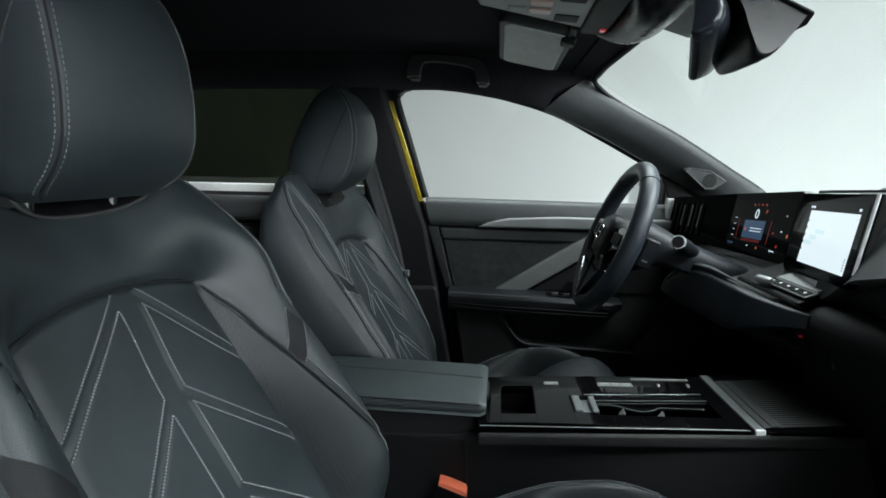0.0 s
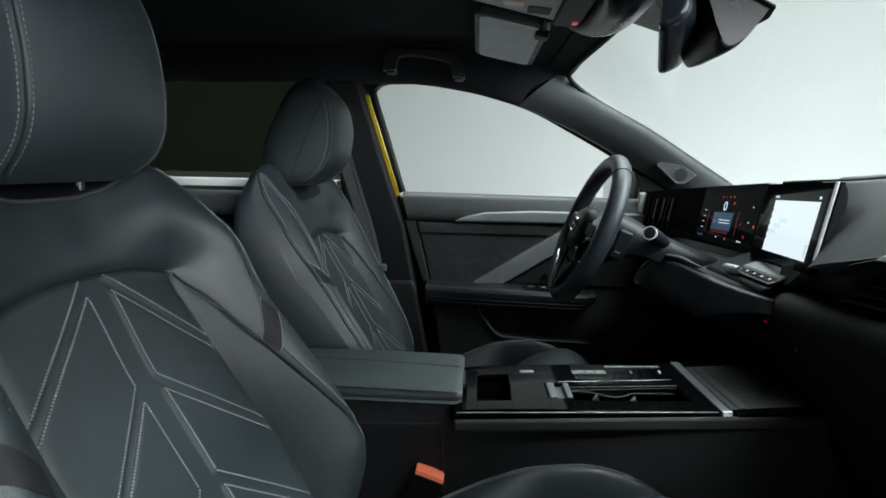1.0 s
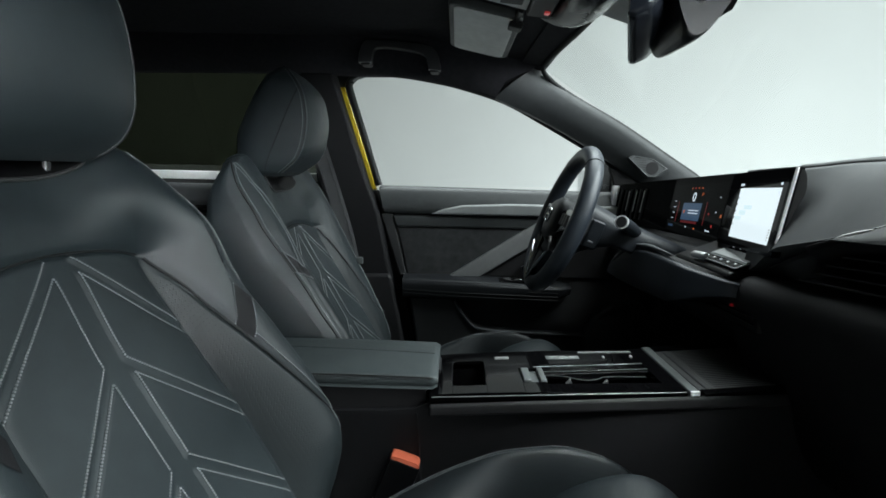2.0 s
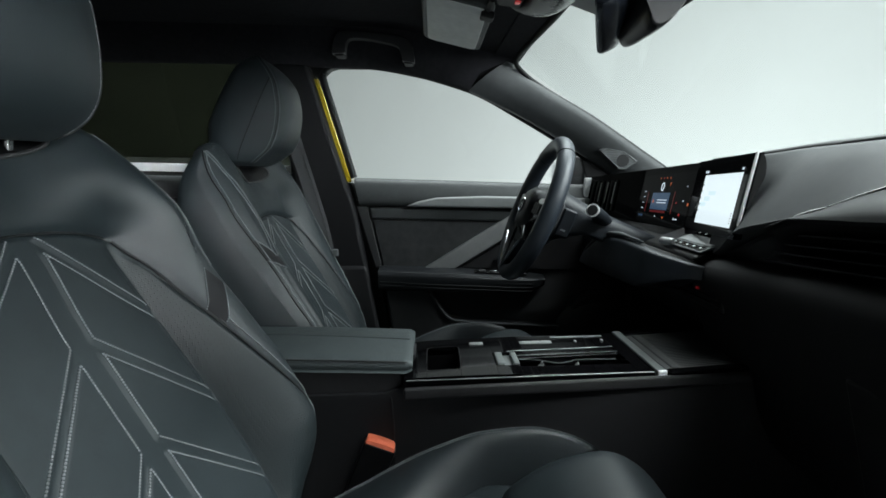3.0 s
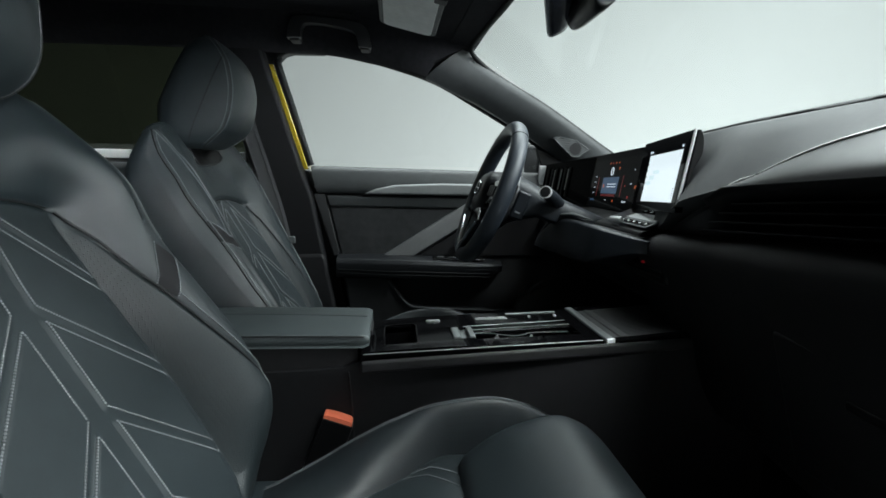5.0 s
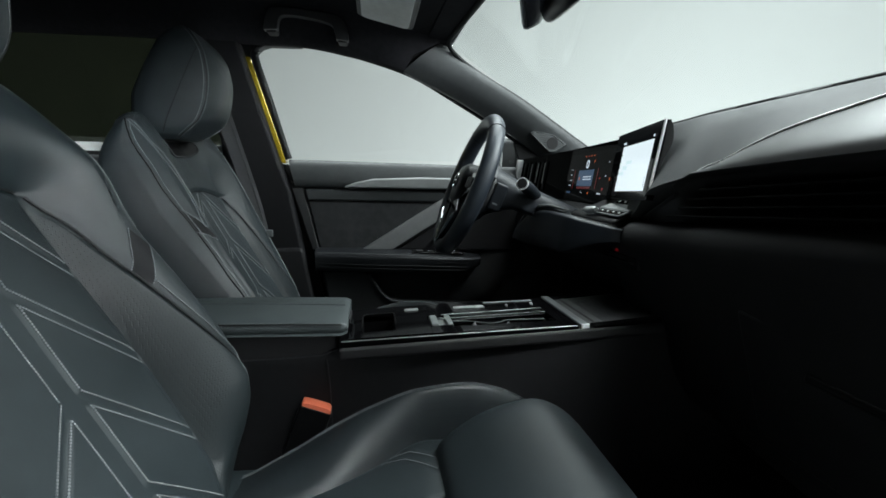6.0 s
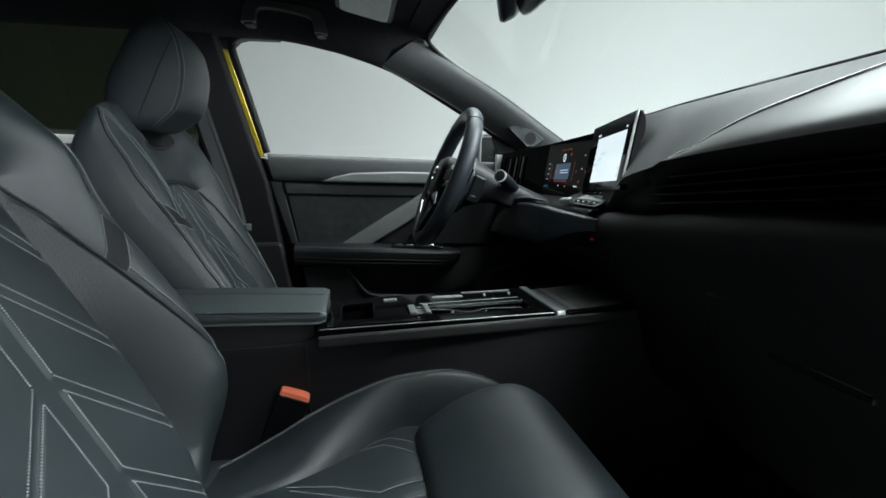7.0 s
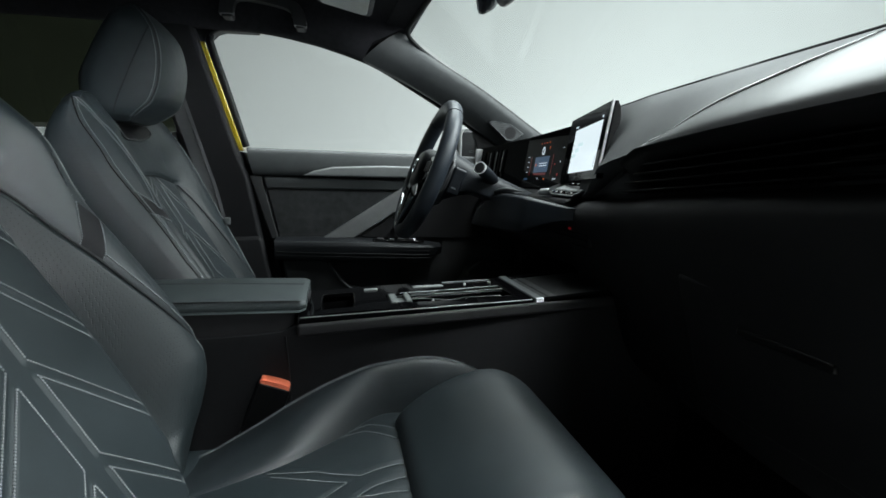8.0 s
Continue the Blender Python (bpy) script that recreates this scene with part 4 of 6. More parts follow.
    # The gleam along the crease edge, built as a thin pale tube.
    part("crease_glint", tube([(0.5605, -0.27 - 0.02 * i, curve_at(CREASE, -0.27 - 0.02 * i) - 0.0008) for i in range(15)], [0.0004 + 0.0012 * math.sin(math.pi * i / 14) for i in range(15)], 6), BRIGHT, dash, "highlight on the crease, modelled as a thin bright line")
    # lower pad and glove box
    rings = []
    for y in [-0.74 + 0.04 * i for i in range(20)]:
        z0 = 0.859 - 0.079 * y
        prof = smooth_line([(0.62, z0 + 0.002), (0.562, z0), (0.538, z0 - 0.014), (0.534, z0 - 0.04), (0.548, 0.78), (0.578, 0.68), (0.62, 0.58), (0.70, 0.52), (0.80, 0.50), (0.85, 0.70), (0.80, 0.86)], 3, True)
        back = 0.022 * ease((y + 0.42) / 0.30)
        rings.append([(p[0] + back * (p[0] < 0.70), y, p[1]) for p in prof])
    # The darker PAD colour also holds the shade cast by the gloss insert above.
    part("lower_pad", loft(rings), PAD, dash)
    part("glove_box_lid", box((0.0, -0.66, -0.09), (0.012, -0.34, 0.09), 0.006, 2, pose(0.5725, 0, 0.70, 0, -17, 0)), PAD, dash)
    part("glove_box_pull", box((0.555, -0.56, 0.735), (0.570, -0.44, 0.745), 0.003, 2), WELL, dash)
    # column surround on the driver's side
    rings = []
    for y in [0.0 + 0.03 * i for i in range(25)]:
        d = 0.03 * ease((abs(y - 0.33) - 0.14) / 0.2)
        low = 0.045 * (1 - ease((y - 0.16) / 0.12))
        prof = smooth_line([(0.66, 0.862 - low), (0.60 + d * 0.3, 0.850 - low), (0.555 + d, 0.838 - low), (0.540 + d, 0.820 - low), (0.535 + d, 0.790), (0.56 + d, 0.752), (0.66, 0.70), (0.78, 0.72), (0.78, 0.86 - low)], 3, True)
        rings.append([(p[0], y, p[1]) for p in prof])
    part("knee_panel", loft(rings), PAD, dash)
    arch = [(-0.015, 0.846), (0.040, 0.857), (0.101, 0.864), (0.194, 0.865), (0.288, 0.857), (0.340, 0.845), (0.386, 0.8274), (0.415, 0.814), (0.462, 0.791), (0.478, 0.780), (0.484, 0.772)]

    def knee_x(y, z):
        return 0.486 + (0.5 if y > 0.30 else 0.08) * (y - 0.30) ** 2 + 4.5 * max(0.0, 0.10 - y) ** 2 - 0.18 * max(0.0, 0.85 - z)
    rings = []
    for k in range(45):
        y = -0.015 + 0.499 * (1 - (1 - k / 44) ** 1.4)
        t, b = curve_at(arch, y), 0.789 - 0.024 * (y - 0.04) / 0.44 + 0.030 * ease((0.10 - y) / 0.115)
        t = max(t, b + 0.004)
        h = t - b
        zs = (t, t - 0.04 * h, t - 0.10 * h, t - 0.3 * h, t - 0.6 * h, t - 0.92 * h, b)
        ring = [(knee_x(y, z) + d, y, z) for z, d in zip(zs, (0.010, 0.003, 0.0, 0.0, 0.0, 0.001, 0.008))]
        rings.append([(0.575, y, t - 0.030 * min(1.0, h / 0.06))] + ring + [(0.575, y, b + 0.001)])
    part("knee_cover", loft(rings), COLUMN, dash)
    # Rim in two tubes; their paler skin paints the highlights along the arch.
    for off, r in ((0.0075, 0.0050), (0.0010, 0.0020)):
        line = [(knee_x(y, z) + 0.010, y + off * ease((y - 0.28) / 0.15), z + off * (1 - 0.35 * ease((y - 0.30) / 0.15))) for y, z in [(0.10 + 0.384 * (1 - (1 - q / 40) ** 1.4), 0) for q in range(41)] for z in [curve_at(arch, y)]]
        part("knee_rim", tube(line, [r * min(1.0, 0.15 + q / 10) for q in range(41)], 8), SOFT, dash)
    # keys
    part("key_shelf", prism([(0.546, 0.853), (0.549, 0.860), (0.632, 0.891), (0.65, 0.86), (0.61, 0.84)], 0.004, 0.215, "y", 0.004, 3), WELL, dash)
    base = pose(0.556, 0.012, 0.8665, 0, -19.2, 0)
    part("key_plate", box((0.0, -0.010, 0.0), (0.072, 0.115, 0.003), 0.0015, 2, base), MID_GREY, dash, "grey key plate")
    for row, (x0, x1) in enumerate(((0.003, 0.018), (0.052, 0.068))):
        for k in range(5):
            y = -0.006 + k * 0.024
            part("key", box((x0, y, 0.002), (x1, y + 0.021, 0.0046), 0.0015, 2, base), DECK, dash)
            part("key_mark", box((x0 + 0.0055, y + 0.008, 0.0044), (x1 - 0.0055, y + 0.0125, 0.0050), 0.0002, 1, base), VISOR_CLOTH, dash, "pale key mark")
    part("key_bar", box((0.022, -0.008, 0.002), (0.048, 0.112, 0.005), 0.002, 2, base), TRIM_GREY, dash)
    knob = part("knob", tube([(0.550, 0.146, 0.869), (0.552, 0.138, 0.871), (0.554, 0.106, 0.873), (0.555, 0.100, 0.874)], [0.004, 0.007, 0.007, 0.005], 18), SILVER, dash, "chrome roller knob")
    part("vent_frame", box((0.563, -0.07, 0.775), (0.590, 0.115, 0.828), 0.006, 2), WELL, dash)
    for k in range(4):
        part("centre_slat", box((0.560, -0.06, 0.788 + k * 0.010), (0.58, 0.105, 0.791 + k * 0.010), 0.001, 1), WELL, dash)
    part("hazard_lamp", prism([(0.0005, 0.8045), (0.0022, 0.8048), (0.0016, 0.8095), (0.0005, 0.809)], 0.5545, 0.565, "x", 0.0005, 1), LIT_DEEP, dash, "small lit red lamp")
    return dash


dashboard()

# display panel: one dark glass band bent over three facets
FACETS = [((0.565, 0.728), 0.985, 0.884), ((0.642, 0.492), 1.010, 0.874), ((0.662, 0.252), 1.0266, 0.878), ((0.614, 0.163), 1.0255, 0.893), ((0.5636, -0.0962), 1.035, 0.9038)]


def on_facet(k, u, v, out=0.0):
    """A point on facet k, u from its left to its right end, v from bottom to top; out: metres towards the seats."""
    (xa, ya), ta, ba = FACETS[k]
    (xb, yb), tb, bb = FACETS[k + 1]
    t, b = ta + (tb - ta) * u, ba + (bb - ba) * u
    d = Vector((xb - xa, yb - ya, 0)).normalized()
    nrm = Vector((d.y, -d.x, 0.0)) if d.y < 0 else Vector((-d.y, d.x, 0))
    p = Vector((xa + (xb - xa) * u, ya + (yb - ya) * u, b + (t - b) * v))
    return p + nrm * out + Vector((0.16 * (v - 0.5) * (t - b), 0, 0))


def facet_plate(k, u0, v0, u1, v1, out, depth=0.002):
    bm = bmesh.new()
    front = [bm.verts.new(on_facet(k, u, v, out)) for u, v in ((u0, v0), (u1, v0), (u1, v1), (u0, v1))]
    back = [bm.verts.new(on_facet(k, u, v, out - depth)) for u, v in ((u0, v0), (u1, v0), (u1, v1), (u0, v1))]
    bm.faces.new(front)
    bm.faces.new(back[::-1])
    for i in range(4):
        bm.faces.new((front[i], back[i], back[(i + 1) % 4], front[(i + 1) % 4]))
    return bm


def facet_text(text, k, u, v, size, mat, parent):
    cu = bpy.data.curves.new("digits", "FONT")
    cu.body, cu.size, cu.extrude = text, size, 0.0002
    cu.align_x, cu.align_y = "CENTER", "CENTER"
    tmp = bpy.data.objects.new("digits", cu)
    scene.collection.objects.link(tmp)
    bpy.context.view_layer.update()
    me = bpy.data.meshes.new_from_object(tmp.evaluated_get(bpy.context.evaluated_depsgraph_get()))
    bpy.data.objects.remove(tmp)
    o = on_facet(k, u, v, 0.0016)
    right = (on_facet(k, u + 0.01, v) - on_facet(k, u, v)).normalized()
    up = (on_facet(k, u, v + 0.01) - on_facet(k, u, v)).normalized()
    nrm = right.cross(up)
    m = Matrix((right, up, nrm)).transposed().to_4x4()
    me.transform(Matrix.Translation(o) @ m)
    me.materials.append(mat)
    ob = new("digits", me)
    ob.parent = parent
    return ob


def display_panel():
    band = thing("display_panel", "wide gloss black panel with lit instrument and map screens", "display panel")
    for k in range(4):
        bm = facet_plate(k, 0.0, 0.0, 1.0, 1.0, 0.0, 0.012)
        bevel(bm, 0.0015, 2)
        part("panel_facet", bm, PANEL_GLASS, band)
    # air vent in the outer facet
    for i in range(6):
        part("vent_blade", facet_plate(0, 0.14 + i * 0.085, 0.14, 0.165 + i * 0.085, 0.84, 0.005, 0.006), PLASTIC_DARK, band)
    for i in range(3):
        part("vent_line", facet_plate(0, 0.30 + i * 0.13, 0.30, 0.312 + i * 0.13, 0.80, 0.0062, 0.001), SILVER, band)
    part("end_cap", box((0.556, 0.712, 0.902), (0.580, 0.724, 0.984), 0.004, 3), BRIGHT, band, "satin metal end strip")
    # instruments
    s = part("instrument_screen", facet_plate(1, 0.03, 0.06, 0.97, 0.88, 0.0006, 0.001), SCREEN, band)
    facet_text("0", 1, 0.44, 0.655, 0.030, LIT_WHITE, s)
    facet_text("P", 1, 0.58, 0.70, 0.011, LIT_ORANGE, s)
    part("message", facet_plate(1, 0.27, 0.27, 0.60, 0.56, 0.0012, 0.0005), LIT_BLUE, s)
    for i in range(2):
        part("message_line", facet_plate(1, 0.385, 0.385 + i * 0.045, 0.565, 0.397 + i * 0.045, 0.0016, 0.0003), LIT_WHITE, s)
    part("warning_mark", facet_plate(1, 0.30, 0.385, 0.32, 0.435, 0.0016, 0.0003), LIT_ORANGE, s)
    for i, mat in enumerate((LIT_ORANGE, LIT_RED, LIT_ORANGE, LIT_ORANGE)):
        part("tell_tale", facet_plate(1, 0.36 + i * 0.06, 0.795, 0.374 + i * 0.06, 0.822, 0.0016, 0.0003), mat, s)
    for i in range(4):
        part("scale_mark", facet_plate(1, 0.09, 0.28 + i * 0.10, 0.125, 0.289 + i * 0.10, 0.0016, 0.0003), LIT_WHITE, s)
        part("scale_mark", facet_plate(1, 0.06 + i * 0.025, 0.13, 0.075 + i * 0.025, 0.17, 0.0016, 0.0003), LIT_BLUE, s)
    for u, v, w, h, mat in ((0.17, 0.22, 0.012, 0.36, LIT_DEEP), (0.68, 0.22, 0.012, 0.36, LIT_DEEP), (0.28, 0.22, 0.30, 0.04, LIT_DEEP), (0.40, 0.145, 0.013, 0.02, LIT_WHITE), (0.55, 0.13, 0.018, 0.03, LIT_ORANGE), (0.76, 0.13, 0.014, 0.03, LIT_WHITE), (0.785, 0.135, 0.04, 0.014, LIT_WHITE),
                           (0.935, 0.36, 0.022, 0.045, LIT_ORANGE), (0.74, 0.385, 0.018, 0.03, LIT_RED), (0.87, 0.65, 0.013, 0.018, LIT_WHITE), (0.85, 0.425, 0.015, 0.02, LIT_WHITE), (0.83, 0.20, 0.02, 0.04, LIT_RED)):
        part("tell_tale", facet_plate(1, u, v, u + w, v + h, 0.0013, 0.0003), mat, s)
    # map
    s = part("map_screen", facet_plate(3, 0.12, 0.05, 0.975, 0.90, 0.0006, 0.001), SCREEN, band)
    part("map_picture", facet_plate(3, 0.231, 0.12, 0.909, 0.785, 0.0012, 0.0005), LIT_MAP, s, "pale lit map")
    for u, v, w, h in ((0.26, 0.36, 0.11, 0.05), (0.32, 0.43, 0.11, 0.06), (0.39, 0.51, 0.13, 0.05)):
        part("map_road", facet_plate(3, u, v, u + w, v + h, 0.0016, 0.0003), LIT_CYAN, s)
    for u, v in ((0.225, 0.815), (0.262, 0.815), (0.885, 0.815), (0.875, 0.71)):
        part("map_mark", facet_plate(3, u, v, u + 0.025, v + 0.03, 0.0018, 0.0003), LIT_WHITE if v > 0.7 else SCREEN, s)
    for i in range(5):
        part("map_mark", facet_plate(3, 0.885, 0.17 + i * 0.03, 0.896, 0.181 + i * 0.03, 0.0018, 0.0003), SCREEN, s)
        part("map_mark", facet_plate(3, 0.236, 0.28 + i * 0.09, 0.247, 0.31 + i * 0.09, 0.0018, 0.0003), SCREEN, s)
    # free end of the panel: metal edge and dark rounded hood behind it
    part("edge_strip", tube([on_facet(3, 1.006, 0.16, -0.002), on_facet(3, 1.006, 0.5, -0.002), on_facet(3, 1.006, 1.005, -0.002)], 0.0023, 8), BRIGHT, band, "satin metal edge")
    rings = []
    for i in range(9):
        t = i / 8
        p, q = on_facet(3, 1.0, 0.22 + 0.30 * t, -0.008), on_facet(3, 1.0, 0.995 - 0.06 * t - 0.16 * t ** 3, -0.008)
        d = Vector((0.012 * t, -0.004 * math.sin(t * math.pi / 2), 0))
        rings.append([p + d * 0.4, p.lerp(q, 0.35) + d * 0.7, p.lerp(q, 0.7) + d, q + d, q + d + Vector((0.004, 0.03, 0)), p + d * 0.4 + Vector((0.004, 0.03, 0))])
    part("hood", loft(rings), PLASTIC_DARK, band)


display_panel()


# ---- steering wheel, column and stalks ----
def steering():
    c = Vector((0.335, 0.357, 0.912))
    tilt = 20.8
    m = Matrix.Translation(c) @ pose(0, 0, 0, 0, tilt, 0)     # local: x towards the dash, z up in the wheel's plane
    wheel = thing("steering_wheel", "black leather steering wheel with flat bottom and chrome spoke", "steering wheel")
    ring = []
    for i in range(64):
        a = 2 * math.pi * i / 64
        r = 0.160
        y, z = r * 1.04 * math.sin(a), r * math.cos(a)
        z = max(z, -0.150 - 0.012 * (1 - min(1, abs(y) / 0.09)))
        ring.append(m @ Vector((0.0, y, z)))
    part("rim", tube(ring, 0.0195, 16, True), WHEEL_LEATHER, wheel)
    for a in (0.62, -0.62):
        c0 = Vector((0.0, 0.160 * 1.04 * math.sin(a), 0.160 * math.cos(a)))
        out = Vector((0, math.sin(a), math.cos(a)))
        part("rim_seam", tube([m @ (c0 + out * (0.0196 * math.cos(q)) + Vector((0.0196 * math.sin(q), 0, 0))) for q in [2 * math.pi * k / 24 for k in range(24)]], 0.0009, 5, True), RUBBER, wheel)
    rings = []
    for k, (x, w, h) in enumerate(((-0.028, 0.030, 0.022), (-0.024, 0.050, 0.042), (-0.012, 0.062, 0.055), (0.015, 0.066, 0.058), (0.05, 0.055, 0.055))):
        rings.append([m @ Vector((x, w * math.copysign(abs(math.cos(t)) ** 0.7, math.cos(t)), -0.005 + h * math.copysign(abs(math.sin(t)) ** 0.7, math.sin(t)))) for t in [2 * math.pi * q / 28 for q in range(28)]])
    hub = part("hub", loft(rings), KNEE, wheel)
    badge = tube([m @ Vector((-0.030, 0.017 * math.cos(t), 0.017 * math.sin(t))) for t in [2 * math.pi * q / 24 for q in range(24)]], 0.0022, 6, True)
    part("badge", merge(badge, box((-0.0315, -0.012, -0.002), (-0.029, 0.012, 0.002), 0.0005, 1, m)), CHROME, hub, "plain chrome ring badge")
    for sg in (1, -1):
        sp = [(sg * 0.045, 0.022), (sg * 0.10, 0.030), (sg * 0.156, 0.028), (sg * 0.156, -0.014), (sg * 0.10, -0.022), (sg * 0.045, -0.040)]
        bm = prism(sp if sg > 0 else sp[::-1], -0.014, 0.010, "x", 0.005, 3)
        bmesh.ops.transform(bm, matrix=m, verts=bm.verts)
        part("spoke", bm, PIANO, wheel)
        for k in range(3):
            part("wheel_key", box((-0.0165, sg * 0.098 - 0.030 + k * 0.021, -0.010), (-0.013, sg * 0.098 - 0.012 + k * 0.021, 0.016), 0.002, 2, m), PLASTIC, wheel)
        part("paddle", box((0.028, sg * 0.085 - 0.03, -0.02), (0.034, sg * 0.085 + 0.045, 0.06), 0.005, 2, m @ pose(0, 0, 0, sg * -12, 0, 0)), PLASTIC, wheel)
        lo = [(sg * 0.020, -0.045), (sg * 0.060, -0.040), (sg * 0.098, -0.070), (sg * 0.046, -0.112), (sg * 0.005, -0.155), (sg * 0.003, -0.120)]
        bm = prism(lo if sg > 0 else lo[::-1], -0.020, -0.002, "x", 0.003, 2)
        bmesh.ops.transform(bm, matrix=m, verts=bm.verts)
        part("lower_spoke", bm, PIANO, wheel, "gloss black lower spoke")
        trim = [m @ Vector((-0.0205, sg * q[0], q[1])) for q in ((0.092, -0.074), (0.068, -0.093), (0.045, -0.113), (0.024, -0.136), (0.005, -0.158))]
        part("spoke_trim", tube(smooth_line(trim, 5), [0.0012 + 0.0030 * math.sin(math.pi * min(1.0, 0.15 + k / 24)) for k in range(21)], 8, False, 0.6), CHROME, wheel, "thin bright chrome trim")
    part("rim_clasp", box((-0.014, -0.05, -0.168), (0.0, 0.05, -0.140), 0.004, 2, m), PIANO, wheel)

    col = thing("steering_column", "black plastic steering column cover with control stalks", "steering column")
    rings = []
    for x, w, h, dz in ((0.040, 0.050, 0.050, 0.0), (0.048, 0.066, 0.064, 0.0), (0.085, 0.068, 0.064, -0.004), (0.12, 0.066, 0.058, -0.004), (0.19, 0.068, 0.055, -0.004), (0.30, 0.070, 0.052, -0.004)):
        rings.append([m @ Vector((x, w * math.copysign(abs(math.cos(t)) ** 0.6, math.cos(t)), dz + h * (1.0 if t < math.pi else 1.0 - 0.84 * ease((x - 0.05) / 0.06)) * math.copysign(abs(math.sin(t)) ** 0.6, math.sin(t)))) for t in [2 * math.pi * q / 32 for q in range(32)]])
    part("shroud", loft(rings), COLUMN, col)
    part("bezel", tube([m @ Vector((0.046, 0.060 * math.cos(t), 0.062 * math.sin(t))) for t in [2 * math.pi * q / 32 for q in range(32)]], 0.013, 10, True), HANDLE, col, "satin grey collar behind the wheel")
    pod = part("switch_pod", box((0.050, -0.076, -0.036), (0.082, -0.055, 0.030), 0.006, 3, m), COLUMN, col)
    part("pod_mark", box((0.058, -0.0775, -0.022), (0.070, -0.0755, -0.018), 0.0005, 1, m), TRIM_GREY, pod)
    for sg in (1, -1):
        pts = [Vector((0.496, 0.357 - sg * 0.045, 0.888)), Vector((0.468, 0.357 - sg * 0.083, 0.905)), Vector((0.441, 0.357 - sg * 0.118, 0.919))]
        st = part("stalk", tube(smooth_line(pts, 6), [0.0135 + 0.0015 * math.sin(k / 12 * 3.1) for k in range(13)], 16), COLUMN, col)
        d = (pts[2] - pts[1]).normalized()
        part("stalk_ring", tube([pts[2] + d * 0.0005, pts[2] + d * 0.0045], 0.0146, 18), BRIGHT, st, "bright chrome ring")
        part("stalk_end", tube([pts[2] + d * 0.0035, pts[2] + d * 0.007], [0.0126, 0.0110], 18), PLASTIC_DARK, st)


steering()


# ---- centre console ----
def console():
    con = thing("centre_console", "gloss black centre console with storage wells and metal strip", "centre console")

    def half(x):
        return curve_at([(-0.35, 0.078), (0.06, 0.086), (0.454, 0.104), (0.62, 0.112)], x)

    def top(x):
        return curve_at([(-0.35, 0.640), (0.0, 0.655), (0.040, 0.660), (0.06, 0.672), (0.454, 0.693), (0.60, 0.705), (0.70, 0.72)], x)
    rings = []
    for x in [-0.36 + 0.03 * i for i in range(38)]:
        h, t = half(x), top(x) - 0.012
        z = 0.56 if 0.075 < x < 0.43 else t - 0.001
        rings.append([(x, -h * 1.02, t), (x, -h * 1.03, t - 0.012), (x, -h * 0.97, t - 0.045), (x, -h * 0.95, 0.24), (x, h * 0.95, 0.24), (x, h * 0.97, t - 0.045), (x, h * 1.03, t - 0.012), (x, h * 1.02, t), (x, h * 0.93, t), (x, h * 0.93, z), (x, -h * 0.93, z), (x, -h * 0.93, t)])
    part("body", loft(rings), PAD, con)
    part("side_seam", tube([(0.036, -0.0885, 0.640), (0.040, -0.0872, 0.60), (0.046, -0.086, 0.50), (0.048, -0.086, 0.36)], 0.0012, 6), RUBBER, con)
    # deck with a well, a cup holder and a switch bay, as bars round real openings
    def slab(x0, x1, y0, y1, lift=0.0, thick=0.014, mat=DECK, name="deck", r=0.0004):
        bm = box((x0, y0, 0), (x1, y1, thick), r, 2)
        for v in bm.verts:
            v.co.z += top(v.co.x) - thick + lift - 0.02 * v.co.y
        return part(name, bm, mat, con)
    slab(0.056, 0.092, -0.094, 0.092)
    slab(0.092, 0.147, -0.095, -0.064)
    slab(0.092, 0.147, 0.045, 0.092)
    slab(0.147, 0.206, -0.096, 0.094)
    slab(0.206, 0.244, -0.097, -0.056)
    slab(0.206, 0.244, 0.006, 0.095)
    slab(0.244, 0.425, -0.100, -0.064)
    slab(0.244, 0.425, 0.024, 0.097)
    slab(0.425, 0.4505, -0.102, 0.102)
    slab(0.472, 0.640, -0.110, -0.094)
    slab(0.472, 0.640, 0.094, 0.110)
    slab(0.060, 0.448, -0.1032, -0.1022, 0.0004, 0.0016, SILVER, "edge_line", 0.0004)
    slab(0.056, 0.640, -0.114, -0.1045, -0.009, 0.020, PLASTIC_DARK, "edge_rail", 0.007)
    slab(0.452, 0.467, -0.107, 0.107, 0.002, 0.009, DIM_METAL, "metal_strip", 0.002)
    slab(0.4525, 0.4665, -0.1085, -0.1030, 0.0026, 0.009, BRIGHT, "strip_end", 0.0015)
    # ribbed mat at the front
    slab(0.474, 0.64, -0.093, 0.093, -0.004, 0.006, RIBBED, "mat", 0.001)
    slab(0.484, 0.496, -0.088, 0.088, -0.001, 0.006, RIBBED, "mat_lip", 0.002)
    for k in range(24):
        slab(0.502, 0.632, -0.086 + k * 0.0073, -0.083 + k * 0.0073, -0.0025, 0.003, RIBBED, "mat_rib", 0.0006)
    # floors of the wells
    part("well_floor", box((0.088, -0.068, 0.626), (0.151, 0.049, 0.630), 0.001, 1), WELL, con)
    for lo, hi in (((0.088, -0.0675, 0.628), (0.092, 0.0485, 0.671)), ((0.147, -0.0675, 0.628), (0.151, 0.0485, 0.674)), ((0.092, -0.0675, 0.628), (0.147, -0.064, 0.672)), ((0.092, 0.045, 0.628), (0.147, 0.0485, 0.672))):
        part("well_wall", box(lo, hi, 0.0005, 1), WELL, con)
